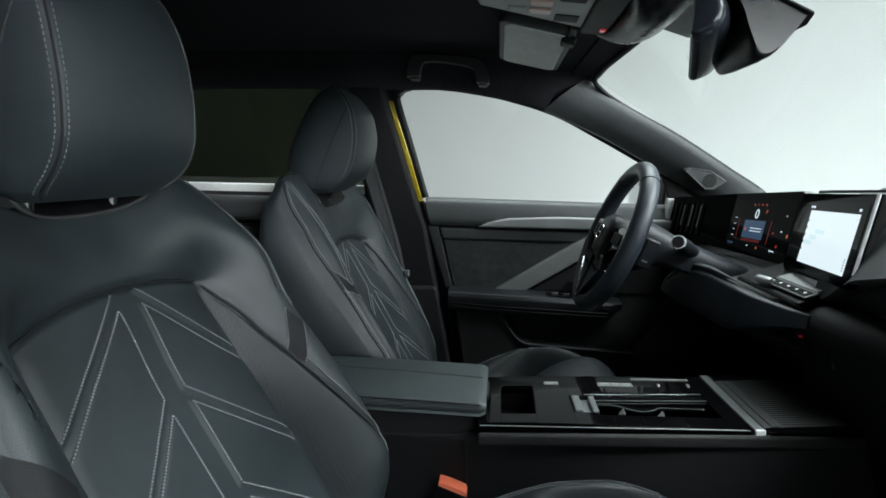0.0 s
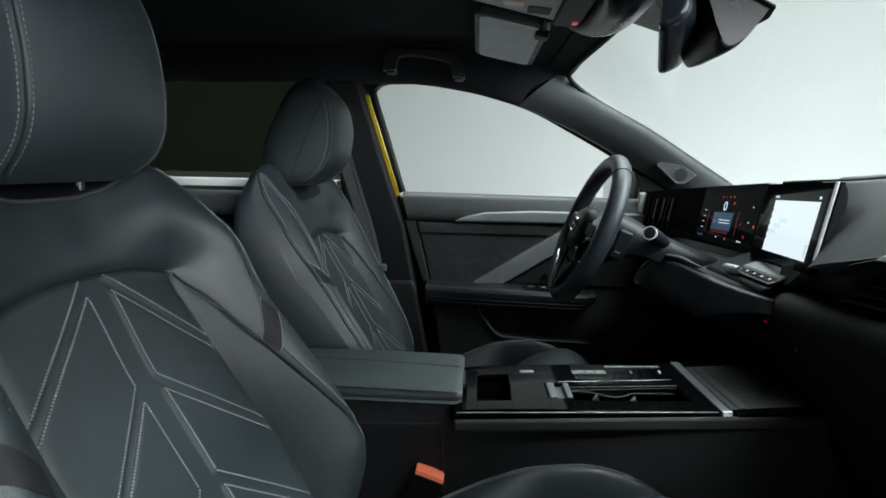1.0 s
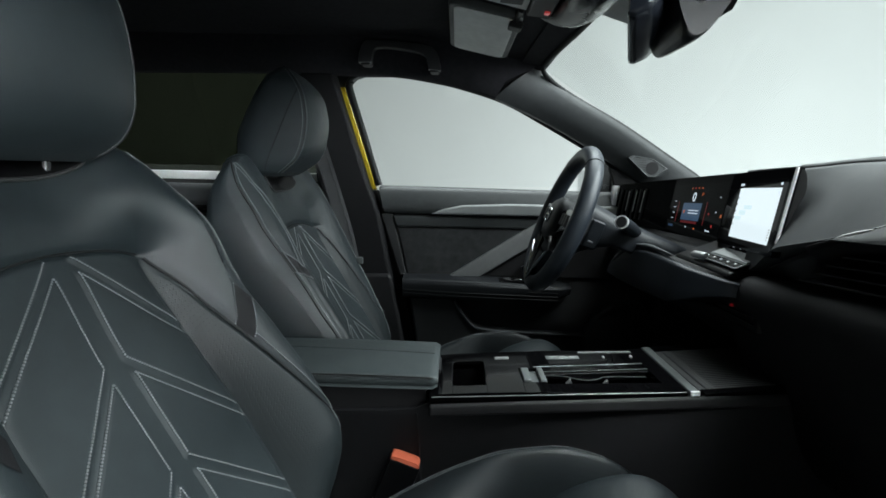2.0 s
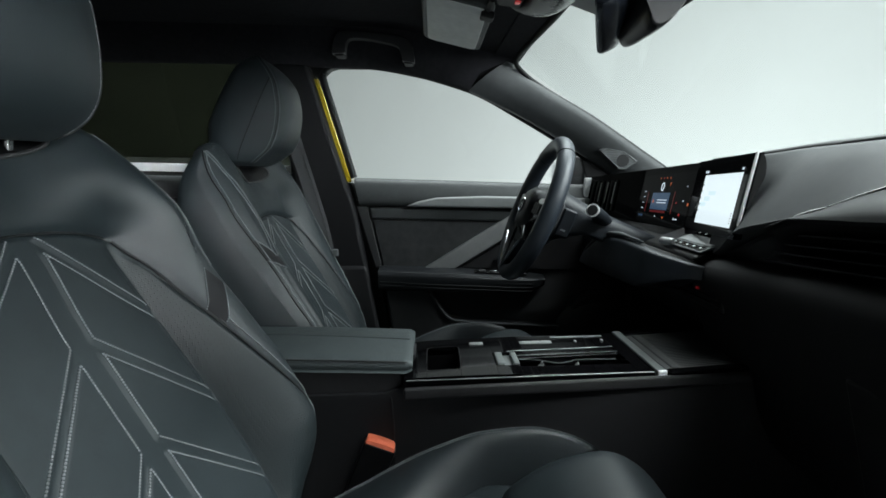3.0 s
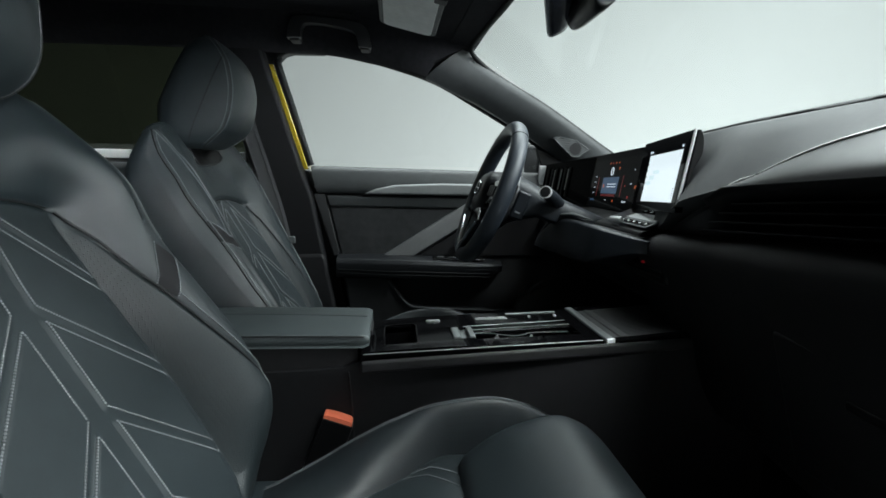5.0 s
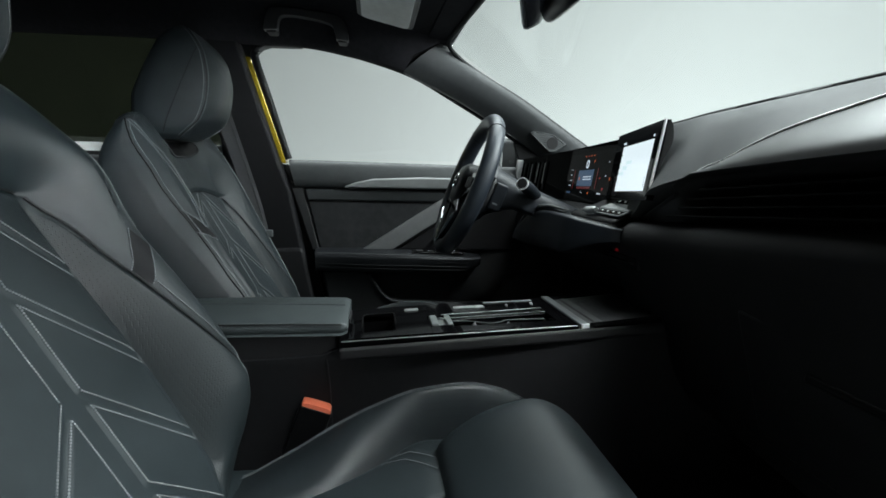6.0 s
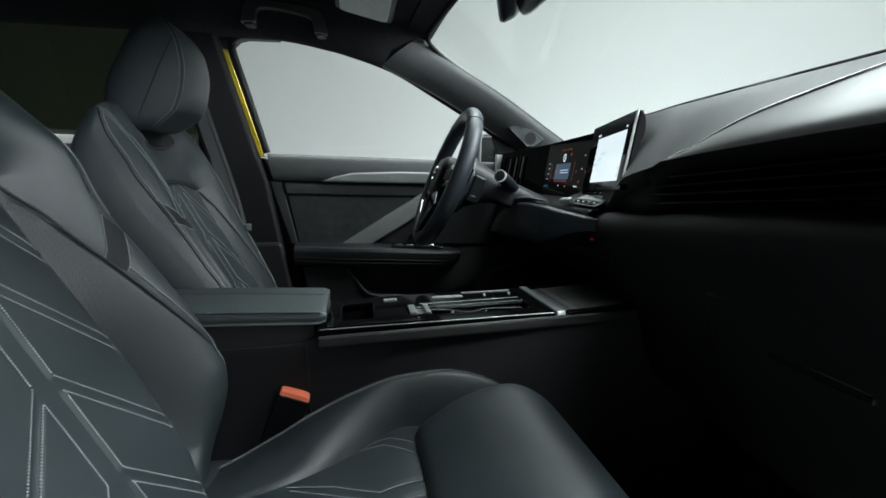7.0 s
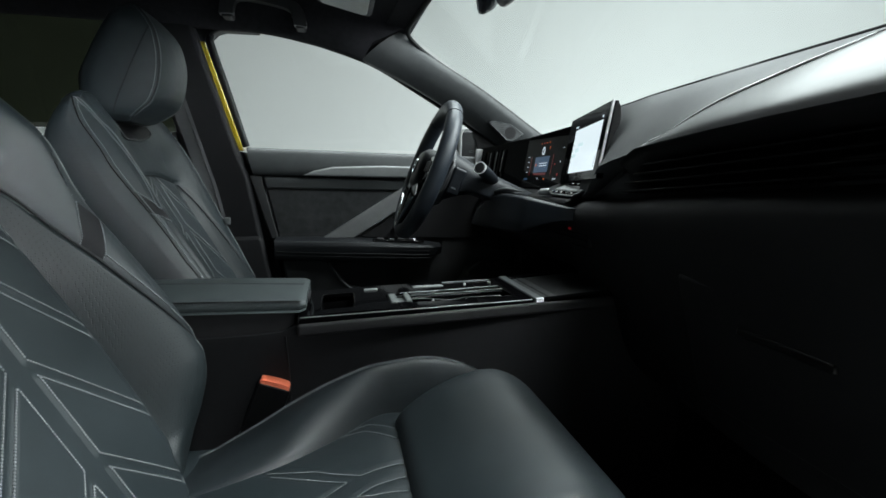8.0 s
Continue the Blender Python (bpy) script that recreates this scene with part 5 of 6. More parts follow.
    well = [(0.1195 + 0.0285 * math.copysign(abs(math.cos(q)) ** 0.2, math.cos(q)), -0.0095 + 0.0555 * math.copysign(abs(math.sin(q)) ** 0.2, math.sin(q))) for q in [2 * math.pi * k / 40 for k in range(40)]]
    part("well_rim", tube([(x, y, top(x) - 0.0002) for x, y in well], 0.0010, 6, True), WELL, con)
    # bright edges of the sliding cover beside the cup holder
    for y0, y1, x0 in ((0.010, 0.021, 0.232), (-0.014, -0.004, 0.218)):
        part("cover_edge", tube([(x0 + (0.424 - x0) * k / 8, y0 + (y1 - y0) * k / 8, top(x0 + (0.424 - x0) * k / 8) + 0.0006) for k in range(9)], 0.0009, 6), DIM_METAL, con, "thin bright edge")
    sl = box((0.246, -0.012, 0), (0.424, 0.0235, 0.006), 0.001, 1)
    for v in sl.verts:
        v.co.y += 0.010 * (v.co.x - 0.246) / 0.178 - 0.006
        v.co.z += top(v.co.x) - 0.008
    part("sliding_cover", sl, DECK, con)
    part("cup_floor", box((0.240, -0.066, 0.570), (0.427, 0.036, 0.574), 0.001, 1), WELL, con)
    for x in (0.286, 0.347):
        part("cup_tab", prism([(x - 0.006, 0.672), (x + 0.002, 0.682), (x + 0.006, 0.672)], -0.034, -0.028, "y", 0.001, 1), SILVER, con)
    bridge = smooth_line([(0.248, -0.018), (0.276, -0.018), (0.292, -0.024), (0.316, -0.033), (0.338, -0.024), (0.352, -0.015), (0.42, -0.010)], 5)
    outline = [(p[0], p[1]) for p in bridge] + [(0.42, -0.004), (0.248, -0.012)]
    part("cup_bridge", prism(outline, 0.674, 0.679, "z", 0.001, 1), DECK, con)
    part("bridge_edge", tube([(p[0], p[1], 0.6795) for p in bridge], 0.0009, 6), DIM_METAL, con)
    slab(0.224, 0.242, -0.052, 0.004, -0.006, 0.006, MID_GREY, "gear_rocker_base", 0.001)
    slab(0.208, 0.222, -0.054, 0.004, 0.003, 0.010, MID_GREY, "gear_rocker", 0.003)
    slab(0.236, 0.246, -0.054, 0.004, 0.002, 0.008, MID_GREY, "gear_rocker_edge", 0.002)
    for x0, w in ((0.168, 0.026), (0.266, 0.016), (0.284, 0.016), (0.302, 0.016)):
        slab(x0, x0 + w, 0.052, 0.062, 0.003, 0.006, TRIM_GREY, "toggle", 0.002)
    slab(0.262, 0.322, 0.049, 0.065, 0.0015, 0.004, MID_GREY, "toggle_tray", 0.001)
    slab(0.325, 0.425, 0.080, 0.088, 0.002, 0.005, MID_GREY, "drive_mode_bar", 0.0015)
    slab(0.364, 0.368, 0.052, 0.060, 0.003, 0.005, SILVER, "toggle", 0.001)
    slab(0.414, 0.418, 0.052, 0.062, 0.003, 0.005, SILVER, "toggle", 0.001)

    arm = thing("armrest", "grey-black leather armrest box with a front seam", "armrest")
    rings = []
    for x in [-0.36 + 0.02 * i for i in range(21)] + [0.052, 0.060, 0.0655, 0.0680]:
        e = ease((x - 0.058) / 0.011)
        h = 0.0765 - 0.0035 * e
        t = 0.7015 - 0.0030 * e + 0.0035 * math.sin((x + 0.36) * 6)
        b = 0.6765 + 0.003 * e
        prof = smooth_line([(-h + 0.001, b + 0.003), (-h - 0.002, b + 0.009), (-h - 0.001, t - 0.011), (-h + 0.004, t - 0.0065), (-0.040, t - 0.0018), (0.006, t + 0.001), (0.030, t + 0.0012), (h - 0.006, t - 0.001), (h, t - 0.006), (h + 0.001, (t + b) / 2), (h, b + 0.003), (h - 0.006, b), (-h + 0.006, b)], 3, True)
        rings.append([(x, p[0], p[1]) for p in prof])
    part("lid", loft(rings), ARM_LEATHER, arm)

    def lid_z(x):
        return 0.7015 + 0.0035 * math.sin((x + 0.36) * 6)
    part("side_seam", tube([(x, -0.0783, lid_z(x) - 0.0090) for x in [-0.35 + 0.01 * i for i in range(42)]], 0.0011, 5), RUBBER, arm)
    for dz in (0.0068, 0.0115):
        v, f = stitches([[Vector((x, -0.0782, lid_z(x) - dz)) for x in [-0.35 + 0.01 * i for i in range(42)]]], 0.0036, 0.0018, 0.0006)
        raw_part("lid_stitching", v, f, HEAD_THREAD, arm, kind="stuff")
    part("lid_seam", tube([(x, 0.006 + 0.012 * (0.06 - x) / 0.26, lid_z(x) + 0.0008) for x in [-0.35 + 0.01 * i for i in range(42)]], 0.0011, 5), RUBBER, arm)
    part("release", box((0.064, -0.03, 0.680), (0.0715, 0.03, 0.690), 0.002, 2), PLASTIC_DARK, arm)
    part("box", box((-0.35, -0.074, 0.60), (0.052, 0.074, 0.678), 0.004, 2), PLASTIC_DARK, arm)


console()


def buckle():
    b = thing("seat_belt_buckle", "black seat belt buckle with an orange-red release button", "belt buckle")
    m = pose(0.0155, -0.095, 0.5515, 0, 20, 0)
    # Housing and stem take the shaded liner, as they stand in a dark gap.
    part("housing", box((-0.026, -0.012, -0.09), (0.026, 0.012, 0.013), 0.004, 2, m), WELL, b)
    prof = smooth_line([(-0.023, 0.0135), (-0.022, 0.0185), (0.0, 0.0205), (0.021, 0.0195), (0.023, 0.0135)], 4)
    btn = loft([[m @ Vector((p[0], y, p[1] - 0.001 * (1 - math.cos(y * 150)))) for p in prof] for y in (-0.0115, -0.006, 0.0, 0.006, 0.0115)] + [[m @ Vector((p[0], 0.0118, 0.0125)) for p in prof]], True, True)
    part("release_button", btn, ORANGE, b, "orange-red button")
    part("stem", box((-0.016, -0.004, -0.22), (0.016, 0.004, -0.085), 0.002, 1, m), WELL, b)


buckle()

# ---- driver's door ----
def driver_door():
    d = thing("door_1", "closed driver door with suede insert, silver spear and padded armrest", "car door", kind="structure")

    def bow(p):
        return Vector((p.x, p.y + 0.02 * ease((p.z - 0.80) / 0.18), p.z))
    base = [(-0.150, 0.955), (0.70, 0.950), (0.74, 0.60), (0.74, 0.26), (-0.01, 0.26), (-0.022, 0.46), (-0.055, 0.68), (-0.125, 0.885)]
    part("door_panel", prism(base, 0.735, 0.83, "y", 0.008, 2, bow), PLASTIC, d)
    rings = []
    for x in [-0.148 + 0.03 * i for i in range(28)] + [0.70]:
        t = 0.966 - 0.006 * ease((x + 0.15) / 0.8)
        lo = 0.884
        prof = smooth_line([(0.742, lo), (0.714, lo + 0.006), (0.708, lo + 0.03), (0.722, t - 0.018), (0.738, t - 0.002), (0.765, t), (0.80, t - 0.006), (0.80, lo)], 3, True)
        rings.append([(x + (0.966 - p[1]) * 0.28 * ease((0.0 - x) / 0.15), p[0], p[1]) for p in prof])
    part("upper_roll", loft(rings), DOOR_SKIN, d)
    part("rear_strip", prism([(-0.140, 0.884), (-0.104, 0.884), (-0.058, 0.692), (-0.080, 0.692)], 0.722, 0.745, "y", 0.004, 2), PLASTIC, d)
    part("pad_band", prism([(-0.100, 0.880), (0.62, 0.880), (0.62, 0.846), (-0.092, 0.846)], 0.716, 0.745, "y", 0.007, 3), DOOR_SKIN, d)
    for z in (0.858, 0.862):
        v, f = stitches([[Vector((x, 0.7155, z)) for x in [-0.09 + 0.01 * i for i in range(70)]]], 0.004, 0.002, 0.0005)
        raw_part("pad_stitching", v, f, STRAP, d, kind="stuff")
    part("suede_insert", prism([(-0.090, 0.844), (0.34, 0.844), (0.085, 0.694), (-0.056, 0.694)], 0.724, 0.745, "y", 0.005, 3), SUEDE, d, "dark grey suede insert")
    part("silver_spear", prism([(0.070, 0.694), (0.166, 0.696), (0.36, 0.820), (0.56, 0.900), (0.50, 0.900), (0.335, 0.866)], 0.708, 0.74, "y", 0.004, 3), SILVER, d, "brushed grey metal spear")
    part("handle_bay", prism([(0.180, 0.694), (0.60, 0.694), (0.60, 0.890), (0.56, 0.892), (0.365, 0.812)], 0.728, 0.745, "y", 0.004, 2), PLASTIC_DARK, d)
    part("door_handle", tube(smooth_line([(0.300, 0.722, 0.728), (0.322, 0.706, 0.742), (0.355, 0.704, 0.757), (0.385, 0.722, 0.762)], 6), 0.009, 10, False, 0.7), CHROME, d, "chrome door handle")
    part("belt_trim", prism([(0.012, 0.886), (0.050, 0.902), (0.107, 0.915), (0.25, 0.922), (0.62, 0.922), (0.62, 0.888), (0.25, 0.886)], 0.700, 0.735, "y", 0.007, 4), TRIM_GREY, d, "satin grey strip")
    # armrest
    rings = []
    for x in [-0.066 + 0.025 * i for i in range(20)] + [0.425, 0.436, 0.442, 0.445]:
        e = ease((x - 0.40) / 0.045)
        t, b = 0.694 - 0.012 * ease((x - 0.1) / 0.35) - 0.005 * e, 0.632 + 0.010 * ease((x - 0.1) / 0.35) + 0.006 * e
        y0 = 0.652 + 0.03 * e + 0.018 * ease((0.1 - x) / 0.2)
        prof = smooth_line([(0.745, t), (y0 + 0.015, t), (y0 + 0.003, t - 0.008), (y0, (t + b) / 2 + 0.01), (y0 + 0.006, b + 0.012), (y0 + 0.02, b), (0.745, b - 0.004)], 3, True)
        rings.append([(x, p[0], p[1]) for p in prof])
    part("armrest_pad", loft(rings), KNEE, d)
    part("armrest_groove", tube([(-0.06 + 0.02 * i, 0.654 + 0.018 * ease((0.16 - 0.02 * i) / 0.2), 0.660 - 0.0004 * i) for i in range(24)], 0.0018, 6), RUBBER, d)
    for dz in (-0.010, 0.012):
        part("armrest_seam", tube([(-0.06 + 0.02 * i, 0.6525 + 0.0015 * abs(dz) / 0.01 + 0.018 * ease((0.16 - 0.02 * i) / 0.2), 0.660 + dz - 0.0004 * i) for i in range(24)], 0.0012, 6), RUBBER, d)
    part("switch_plate", box((0.225, 0.668, 0.6865), (0.385, 0.715, 0.6945), 0.002, 2), PIANO, d)
    for i in range(4):
        part("window_switch", box((0.238 + 0.033 * i, 0.672, 0.694), (0.260 + 0.033 * i, 0.694, 0.701), 0.003, 2, None), CHROME if i % 2 else PLASTIC, d)
    # lower lining with a pocket
    lower = [(-0.045, 0.632), (0.085, 0.632), (0.100, 0.610), (0.150, 0.545), (0.20, 0.533), (0.52, 0.520), (0.60, 0.45), (0.68, 0.26), (-0.005, 0.26), (-0.02, 0.46)]
    part("lower_lining", prism(lower, 0.690, 0.74, "y", 0.008, 3), PLASTIC, d)
    part("pocket_lip", tube(smooth_line([(0.095, 0.690, 0.622), (0.108, 0.688, 0.598), (0.150, 0.686, 0.547), (0.20, 0.686, 0.535), (0.36, 0.686, 0.528), (0.515, 0.688, 0.521)], 6), 0.005, 8), SOFT, d)
    part("pocket_end", prism([(0.505, 0.520), (0.535, 0.60), (0.575, 0.628), (0.66, 0.63), (0.72, 0.55), (0.70, 0.30), (0.60, 0.43)], 0.680, 0.74, "y", 0.010, 3), PLASTIC, d)
    rings = []
    for k in range(8):
        a = math.pi / 2 * k / 7
        r = 0.115 * math.cos(a) + 0.002
        rings.append([(0.60 + r * math.cos(t), 0.70 - 0.045 * math.sin(a), 0.50 + 0.95 * r * math.sin(t)) for t in [2 * math.pi * q / 32 for q in range(32)]])
    part("speaker_bulge", loft(rings), PLASTIC, d)
    part("sail_panel", prism([(0.548, 1.040), (0.60, 1.022), (0.70, 0.96), (0.72, 0.93), (0.585, 0.93), (0.575, 0.97)], 0.742, 0.758, "y", 0.003, 2), PLASTIC_DARK, d)
    # window: seal and glass
    seal = smooth_line([(-0.152, 0.745, 0.968), (-0.168, 0.742, 1.02), (-0.200, 0.722, 1.135), (-0.228, 0.688, 1.240), (-0.224, 0.672, 1.264), (-0.205, 0.664, 1.278), (-0.18, 0.662, 1.283), (-0.065, 0.660, 1.281), (0.02, 0.660, 1.267), (0.095, 0.662, 1.252), (0.22, 0.668, 1.215), (0.345, 0.700, 1.157), (0.474, 0.735, 1.092), (0.57, 0.752, 1.037), (0.65, 0.755, 0.975)], 5)
    part("window_seal", tube(seal, 0.0075, 8), RUBBER, d)
    part("window_channel", tube([p + Vector((0.005, -0.001, 0)) for p in seal[:21]], 0.0095, 8), RUBBER, d)
    bm = bmesh.new()
    vs = [bm.verts.new(p + Vector((0, 0.012, 0))) for p in seal]
    f = bm.faces.new(vs)
    bmesh.ops.triangulate(bm, faces=[f])
    ob = part("window_glass", bm, GLASS_CLEAR, d, "clear glass", smooth=False)
    ob.visible_shadow = False


driver_door()


def pillar_speaker():
    sp = thing("tweeter_grille", "six-sided dark grey loudspeaker grille on the windscreen pillar", "loudspeaker")
    hexa = [(0.585, 1.066), (0.603, 1.076), (0.664, 1.066), (0.709, 1.035), (0.673, 1.0095), (0.649, 1.0095)]

    def seat(p):
        return Vector((p.x, p.y + 0.05 * (p.x - 0.64), p.z))
    part("plate", prism(hexa, 0.6895, 0.72, "y", 0.004, 2, seat), SOFT, sp)
    c = Vector((0.648, 0.684, 1.040))
    inner = [(c.x + (x - c.x) * 0.88, c.z + (z - c.z) * 0.86) for x, z in hexa]
    rim = [seat(Vector((x, 0.6888, z))) for x, z in inner]
    part("rim_line", tube(rim, 0.0012, 6, True), MID_GREY, sp)
    part("cone_cover", tube([(0.660, 0.6925, 1.037), (0.660, 0.6886, 1.037)], [0.0195, 0.018], 24), PLASTIC_DARK, sp)
    for k in range(6):
        part("grille_rib", tube([(0.603 + 0.0062 * k, 0.6878, 1.068 - k * 0.007), (0.640 + 0.001 * k, 0.6895, 1.066 - k * 0.007)], 0.0008, 5), PLASTIC_DARK, sp)


pillar_speaker()


def wing_mirror():
    w = thing("wing_mirror", "black outside mirror seen through the driver window", "wing mirror")
    rings = []
    for k, (y, a) in enumerate(((0.86, 0.6), (0.88, 0.9), (0.94, 1.0), (1.02, 1.0), (1.08, 0.9), (1.105, 0.6))):
        rings.append([(0.570 + 0.25 * (y - 0.86) + 0.050 * a * math.copysign(abs(math.cos(t)) ** 0.6, math.cos(t)), y, 0.998 + 0.068 * a * math.copysign(abs(math.sin(t)) ** 0.6, math.sin(t))) for t in [2 * math.pi * q / 24 for q in range(24)]])
    part("housing", loft(rings), PLASTIC, w)
    part("arm", box((0.585, 0.78, 0.925), (0.64, 0.90, 0.95), 0.01, 2), PLASTIC_DARK, w)
    corner = smooth_line([(0.542, 0.948), (0.594, 0.948), (0.600, 1.0), (0.594, 1.052), (0.542, 1.052), (0.537, 1.0)], 4, True)
    part("frame", tube([(p[0], 0.858, p[1]) for p in corner], 0.006, 8, True), GREY_PLASTIC, w, "pale grey frame edge")
    part("mirror_glass", box((0.536, 0.885, 0.942), (0.542, 1.08, 1.028), 0.002, 2), MIRROR, w, "mirror glass")


wing_mirror()


# ---- roof fittings ----
def grab_handle():
    g = thing("grab_handle", "folded black plastic grab handle on the roof rail", "grab handle")
    outer = smooth_line([(-0.178, 1.296), (-0.1745, 1.322), (-0.166, 1.3425), (-0.148, 1.3525), (-0.0735, 1.3505), (0.006, 1.3415), (0.029, 1.3245), (0.038, 1.302), (0.041, 1.2785)], 6)
    inner = smooth_line([(0.008, 1.2815), (0.003, 1.303), (-0.010, 1.3205), (-0.0735, 1.3325), (-0.122, 1.3345), (-0.138, 1.325), (-0.143, 1.298)], 6)
    bm = prism([(p[0], p[1]) for p in outer] + [(p[0], p[1]) for p in inner], 0.562, 0.590, "y", 0.006, 3)
    part("bar", bm, HANDLE, g)
    for x0, x1, z in ((-0.174, -0.146, 1.292), (0.011, 0.038, 1.276)):
        part("foot", box((x0, 0.570, z), (x1, 0.622, z + 0.030), 0.006, 2), PLASTIC_DARK, g)


grab_handle()


def sun_visor():
    v = thing("sun_visor", "light grey sun visor folded up under the roof", "sun visor")
    m = pose(0.137, 0.322, 1.318, 0, 12, 0)
    def rounded(hx, hy, r):
        return [(sx * (hx - r) + r * math.cos(a), sy * (hy - r) + r * math.sin(a)) for sx, sy, q in ((1, 1, 0), (-1, 1, 1), (-1, -1, 2), (1, -1, 3)) for a in [math.pi / 2 * (q + k / 5) for k in range(6)]]
    part("flap", prism(rounded(0.072, 0.175, 0.024), -0.008, 0.009, "z", 0.005, 3, lambda p: m @ p), SOFT, v, "dark grey border")
    part("face", prism(rounded(0.060, 0.163, 0.018), -0.0105, -0.006, "z", 0.0015, 2, lambda p: m @ p), VISOR_CLOTH, v, "light grey face")
    part("hinge_rod", tube([m @ Vector((0.06, -0.16, -0.006)), m @ Vector((0.062, -0.215, -0.004))], 0.006, 8), PLASTIC_DARK, v)
    part("hinge_clip", box((0.048, -0.16, -0.020), (0.074, -0.125, -0.006), 0.004, 2, m), PLASTIC_DARK, v)


sun_visor()


def overhead_console():
    o = thing("overhead_console", "grey overhead console with reading lamps and red lit key", "overhead console")
    m = pose(0.145, 0.0, 1.318, 0, 6, 0)
    half = [(-0.115, 0.030), (-0.072, 0.050), (0.000, 0.086), (0.072, 0.119), (0.086, 0.120), (0.096, 0.104), (0.098, 0.0)]
    outline = half + [(x, -y) for x, y in reversed(half[:-1])]
    part("body", prism(outline[::-1], -0.012, 0.05, "z", 0.010, 3, lambda p: m @ p), GREY_PLASTIC, o)
    part("inset", prism([(x * 0.9 - 0.004, y * 0.82) for x, y in outline[::-1]], -0.0150, -0.010, "z", 0.002, 2, lambda p: m @ p), GREY_PLASTIC, o)
    for sg in (-1, 1):
        part("reading_lamp", box((-0.030, sg * 0.020 - 0.012, -0.0185), (0.004, sg * 0.020 + 0.012, -0.014), 0.002, 2, m), LAMP_LENS, o, "pale pink lamp lens")
        part("lamp_key", box((-0.062, sg * 0.020 - 0.012, -0.0180), (-0.034, sg * 0.020 + 0.012, -0.014), 0.002, 2, m), GREY_PLASTIC, o)
        part("slot", box((0.012, sg * 0.05 - 0.018, -0.0165), (0.050, sg * 0.05 + 0.018, -0.0145), 0.001, 1, m), PLASTIC_DARK, o)
    part("key_plate", box((0.060, -0.100, -0.024), (0.104, 0.100, -0.008), 0.006, 3, m), PLASTIC_DARK, o)
    part("warning_lamp", box((0.088, 0.056, -0.0265), (0.098, 0.072, -0.022), 0.002, 2, m), LIT_RED, o, "red lit lamp")
    rings = []
    for k in range(17):
        y = -0.125 + 0.25 * k / 16
        e = 1 - abs(y / 0.125) ** 3.5
        prof = smooth_line([(0.098, 0.02), (0.100, -0.012 - 0.012 * e), (0.118, -0.022 - 0.020 * e), (0.150, -0.020 - 0.018 * e), (0.178, -0.006 - 0.010 * e), (0.192, 0.014), (0.16, 0.03)], 3, True)
        rings.append([m @ Vector((p[0] + 0.008 * e - 0.012 * (1 - e), y, p[1])) for p in prof])
    part("front_cover", loft(rings), COVER, o, "smooth black sensor cover")


overhead_console()


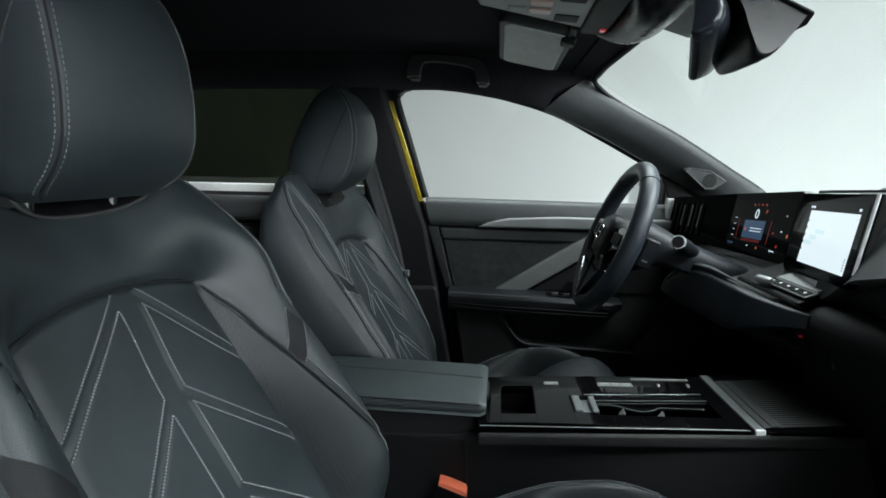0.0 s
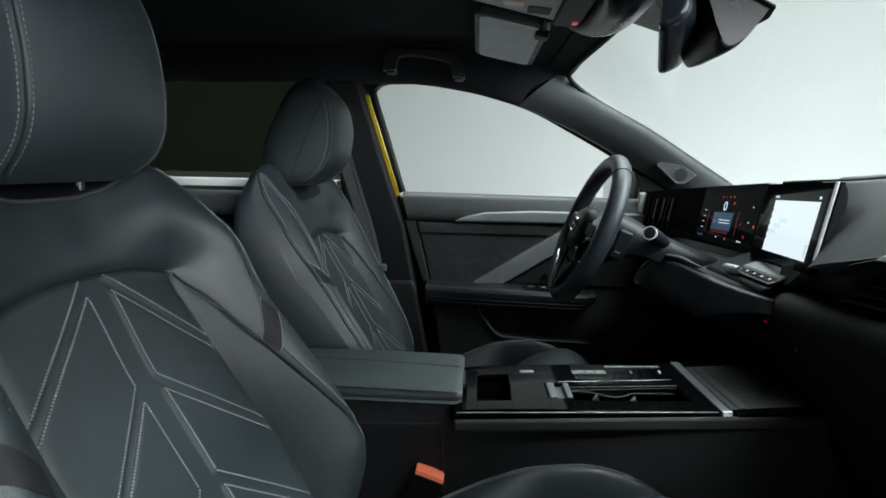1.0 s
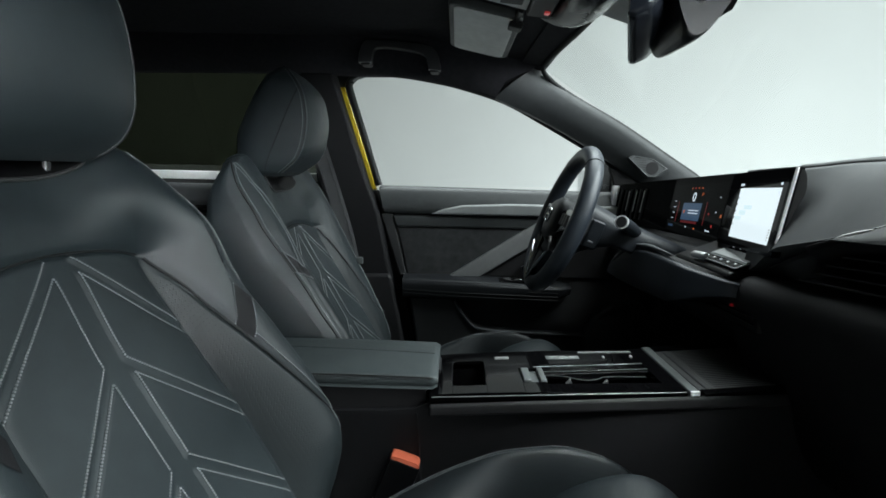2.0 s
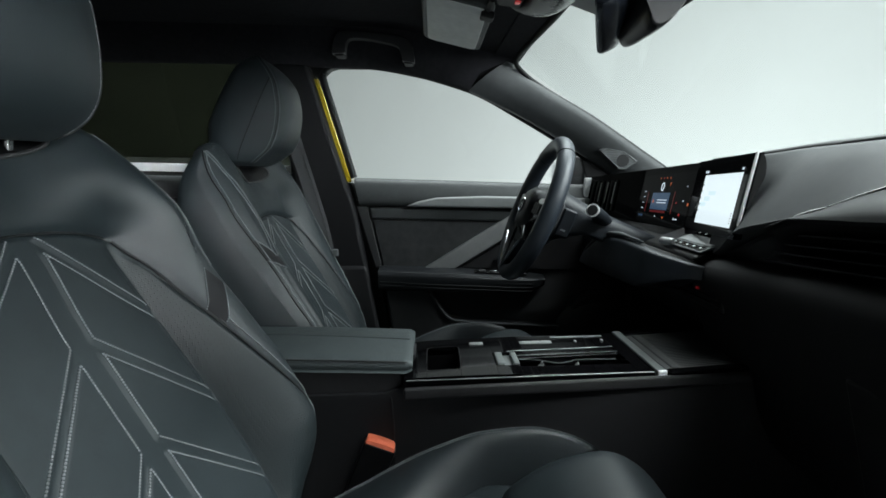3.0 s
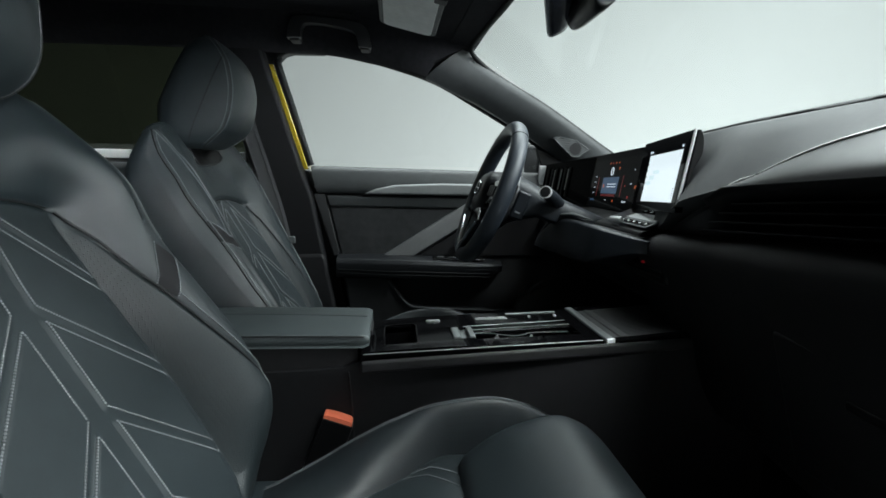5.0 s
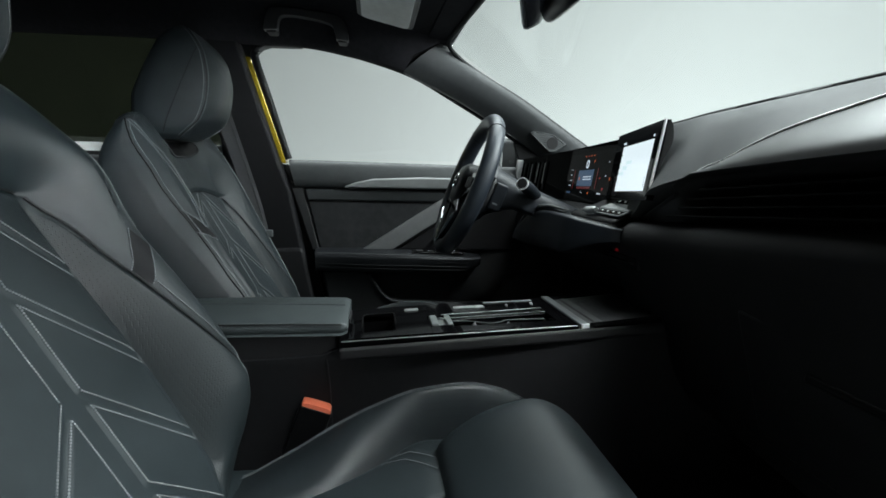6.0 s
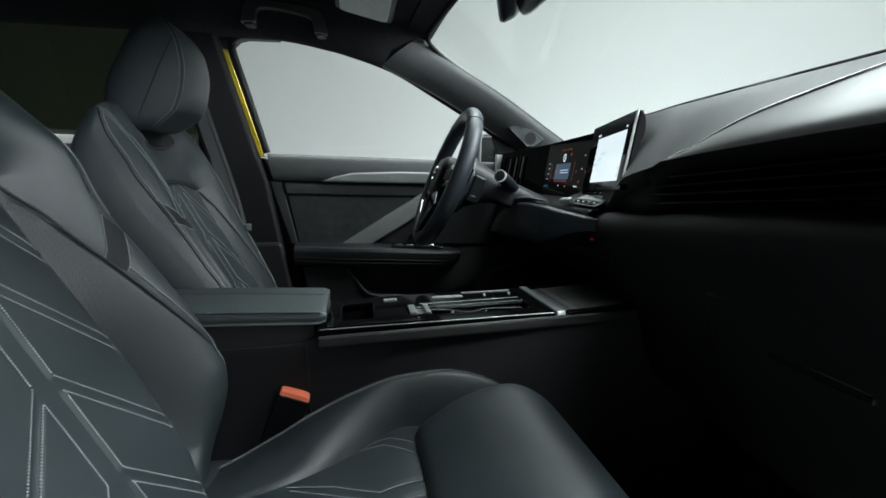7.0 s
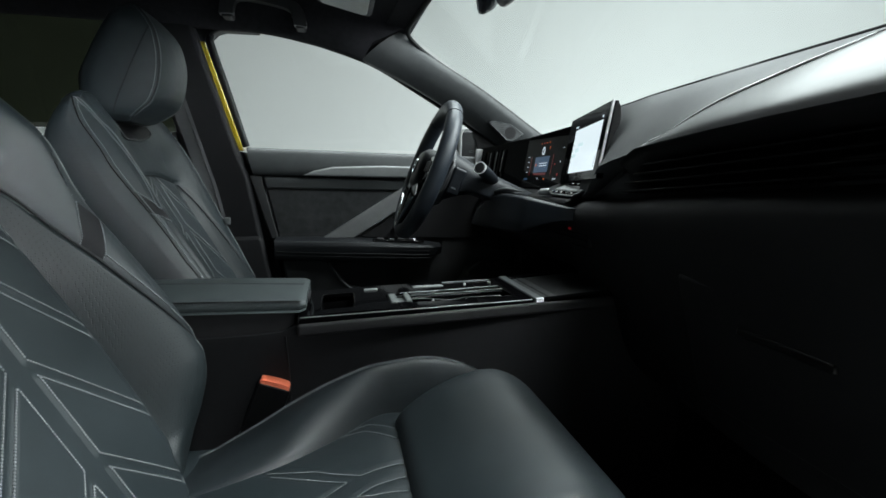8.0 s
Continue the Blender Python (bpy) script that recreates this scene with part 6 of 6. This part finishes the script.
def rear_mirror():
    r = thing("rear_view_mirror", "black rear-view mirror turned towards the driver", "rear-view mirror")
    c = Vector((0.362, 0.008, 1.256))
    m = Matrix.Translation(c) @ pose(0, 0, 0, -7, 0, -18.5)      # local y along the mirror, x towards the windscreen
    rings = []
    for k in range(17):
        t = -1 + k / 8
        y = 0.112 * math.copysign(1 - (1 - abs(t)) ** 1.5, t)
        s = 1 - 0.30 * abs(t) ** 8
        w = 1 - 0.55 * abs(t) ** 3
        back = smooth_line([(0.003, 0.0345 * s), (0.004 + 0.016 * w, 0.032 * s), (0.004 + 0.032 * w, 0.019 * s), (0.004 + 0.038 * w, -0.003 * s), (0.004 + 0.027 * w, -0.024 * s), (0.003, -0.0345 * s)], 5)
        rings.append([m @ Vector((p[0], y, p[1])) for p in [(-0.004, -0.033 * s), (-0.004, 0.033 * s)] + [(q[0], q[1]) for q in back]])
    part("housing", loft(rings), MIRROR_SHELL, r)
    rim = [m @ Vector((-0.005, 0.108 * math.copysign(abs(math.cos(q)) ** 0.35, math.cos(q)), 0.0318 * math.copysign(abs(math.sin(q)) ** 0.45, math.sin(q)))) for q in [2 * math.pi * k / 48 for k in range(48)]]
    part("rim", tube(rim, 0.0018, 6, True), GREY_PLASTIC, r, "pale grey glass edge")
    part("glass", box((-0.0065, -0.104, -0.030), (-0.0045, 0.104, 0.030), 0.001, 1, m), MIRROR, r, "mirror glass")
    part("neck", tube(smooth_line([m @ Vector((0.022, 0, -0.002)), m @ Vector((0.036, 0, 0.002)), (0.418, 0.0, 1.252)], 5), 0.009, 10), PLASTIC_DARK, r)
    part("neck_ball", tube([m @ Vector((0.027, 0, -0.001)), m @ Vector((0.033, 0, 0.0))], 0.012, 12), CHROME, r)
    s = thing("sensor_housing", "black plastic sensor housing on the windscreen", "sensor housing")
    rings = []
    for y, k in ((0.050, 0.75), (0.044, 0.95), (0.015, 1.0), (-0.03, 1.0), (-0.06, 1.0), (-0.082, 0.96), (-0.088, 0.8)):
        low = smooth_line([(0.345, 1.322), (0.382, 1.292 - 0.014 * k), (0.398, 1.276 - 0.040 * k), (0.410, 1.258 - 0.046 * k), (0.424, 1.248 - 0.038 * k), (0.440, 1.250 - 0.026 * k), (0.456, 1.258 - 0.012 * k), (0.468, 1.268)], 4)
        rings.append([(p[0], y, p[1]) for p in low] + [(0.40, y, 1.305)])
    part("cover", loft(rings), COVER, s)
    part("screen_pad", prism([(0.36, -0.095), (0.470, -0.095), (0.480, -0.06), (0.480, 0.04), (0.36, 0.055)], 0.0, 0.004, "z", 0.001, 1, lambda p: Vector((p.x, p.y, 1.324 - 0.50 * (p.x - 0.345) + p.z))), RUBBER, s)
    part("foot_cover", prism([(0.325, -0.09), (0.40, -0.09), (0.40, 0.155), (0.325, 0.175)], 0.0, 0.008, "z", 0.003, 2, lambda p: Vector((p.x, p.y, 1.318 - 0.42 * (p.x - 0.335) + p.z))), GREY_PLASTIC, s, "grey foot cover")


rear_mirror()


def seat_belt():
    b = thing("seat_belt", "black woven seat belt hanging on the middle pillar", "seat belt")
    pts = smooth_line([(-0.335, 0.635, 1.17), (-0.300, 0.640, 1.05), (-0.262, 0.650, 0.92), (-0.23, 0.655, 0.80), (-0.20, 0.66, 0.62)], 6)
    rings = []
    for p in pts:
        rings.append([p + Vector((-0.014, -0.010, 0)), p + Vector((0.014, 0.004, 0)), p + Vector((0.014, 0.0055, 0)), p + Vector((-0.014, -0.0085, 0))])
    part("strap", loft(rings), STRAP, b)
    for dx in (-0.022, 0.020):
        rings = []
        for p in pts:
            q = p + Vector((dx, 0.006, 0))
            rings.append([q + Vector((-0.004, -0.004, 0)), q + Vector((0.004, 0.003, 0)), q + Vector((0.004, 0.0045, 0)), q + Vector((-0.004, -0.0025, 0))])
        part("strap_fold", loft(rings), STRAP, b)
    part("guide", box((-0.365, 0.620, 1.155), (-0.305, 0.650, 1.195), 0.008, 2), PLASTIC_DARK, b)
    part("tongue", box((-0.190, 0.597, 0.748), (-0.172, 0.604, 0.768), 0.003, 2), MID_GREY, b)


seat_belt()


def pedals():
    p = thing("pedal_set", "dark foot pedals below the steering column", "pedals")
    part("brake_pedal", box((0.72, 0.30, 0.42), (0.735, 0.37, 0.48), 0.006, 2, None), RUBBER, p)
    part("throttle_pedal", box((0.74, 0.20, 0.30), (0.755, 0.25, 0.46), 0.006, 2, None), RUBBER, p)
    for y, z in ((0.335, 0.45), (0.225, 0.40)):
        part("lever", tube([(0.735, y, z), (0.80, y, z + 0.15), (0.86, y, z + 0.25)], 0.008, 8), PLASTIC_DARK, p)


pedals()
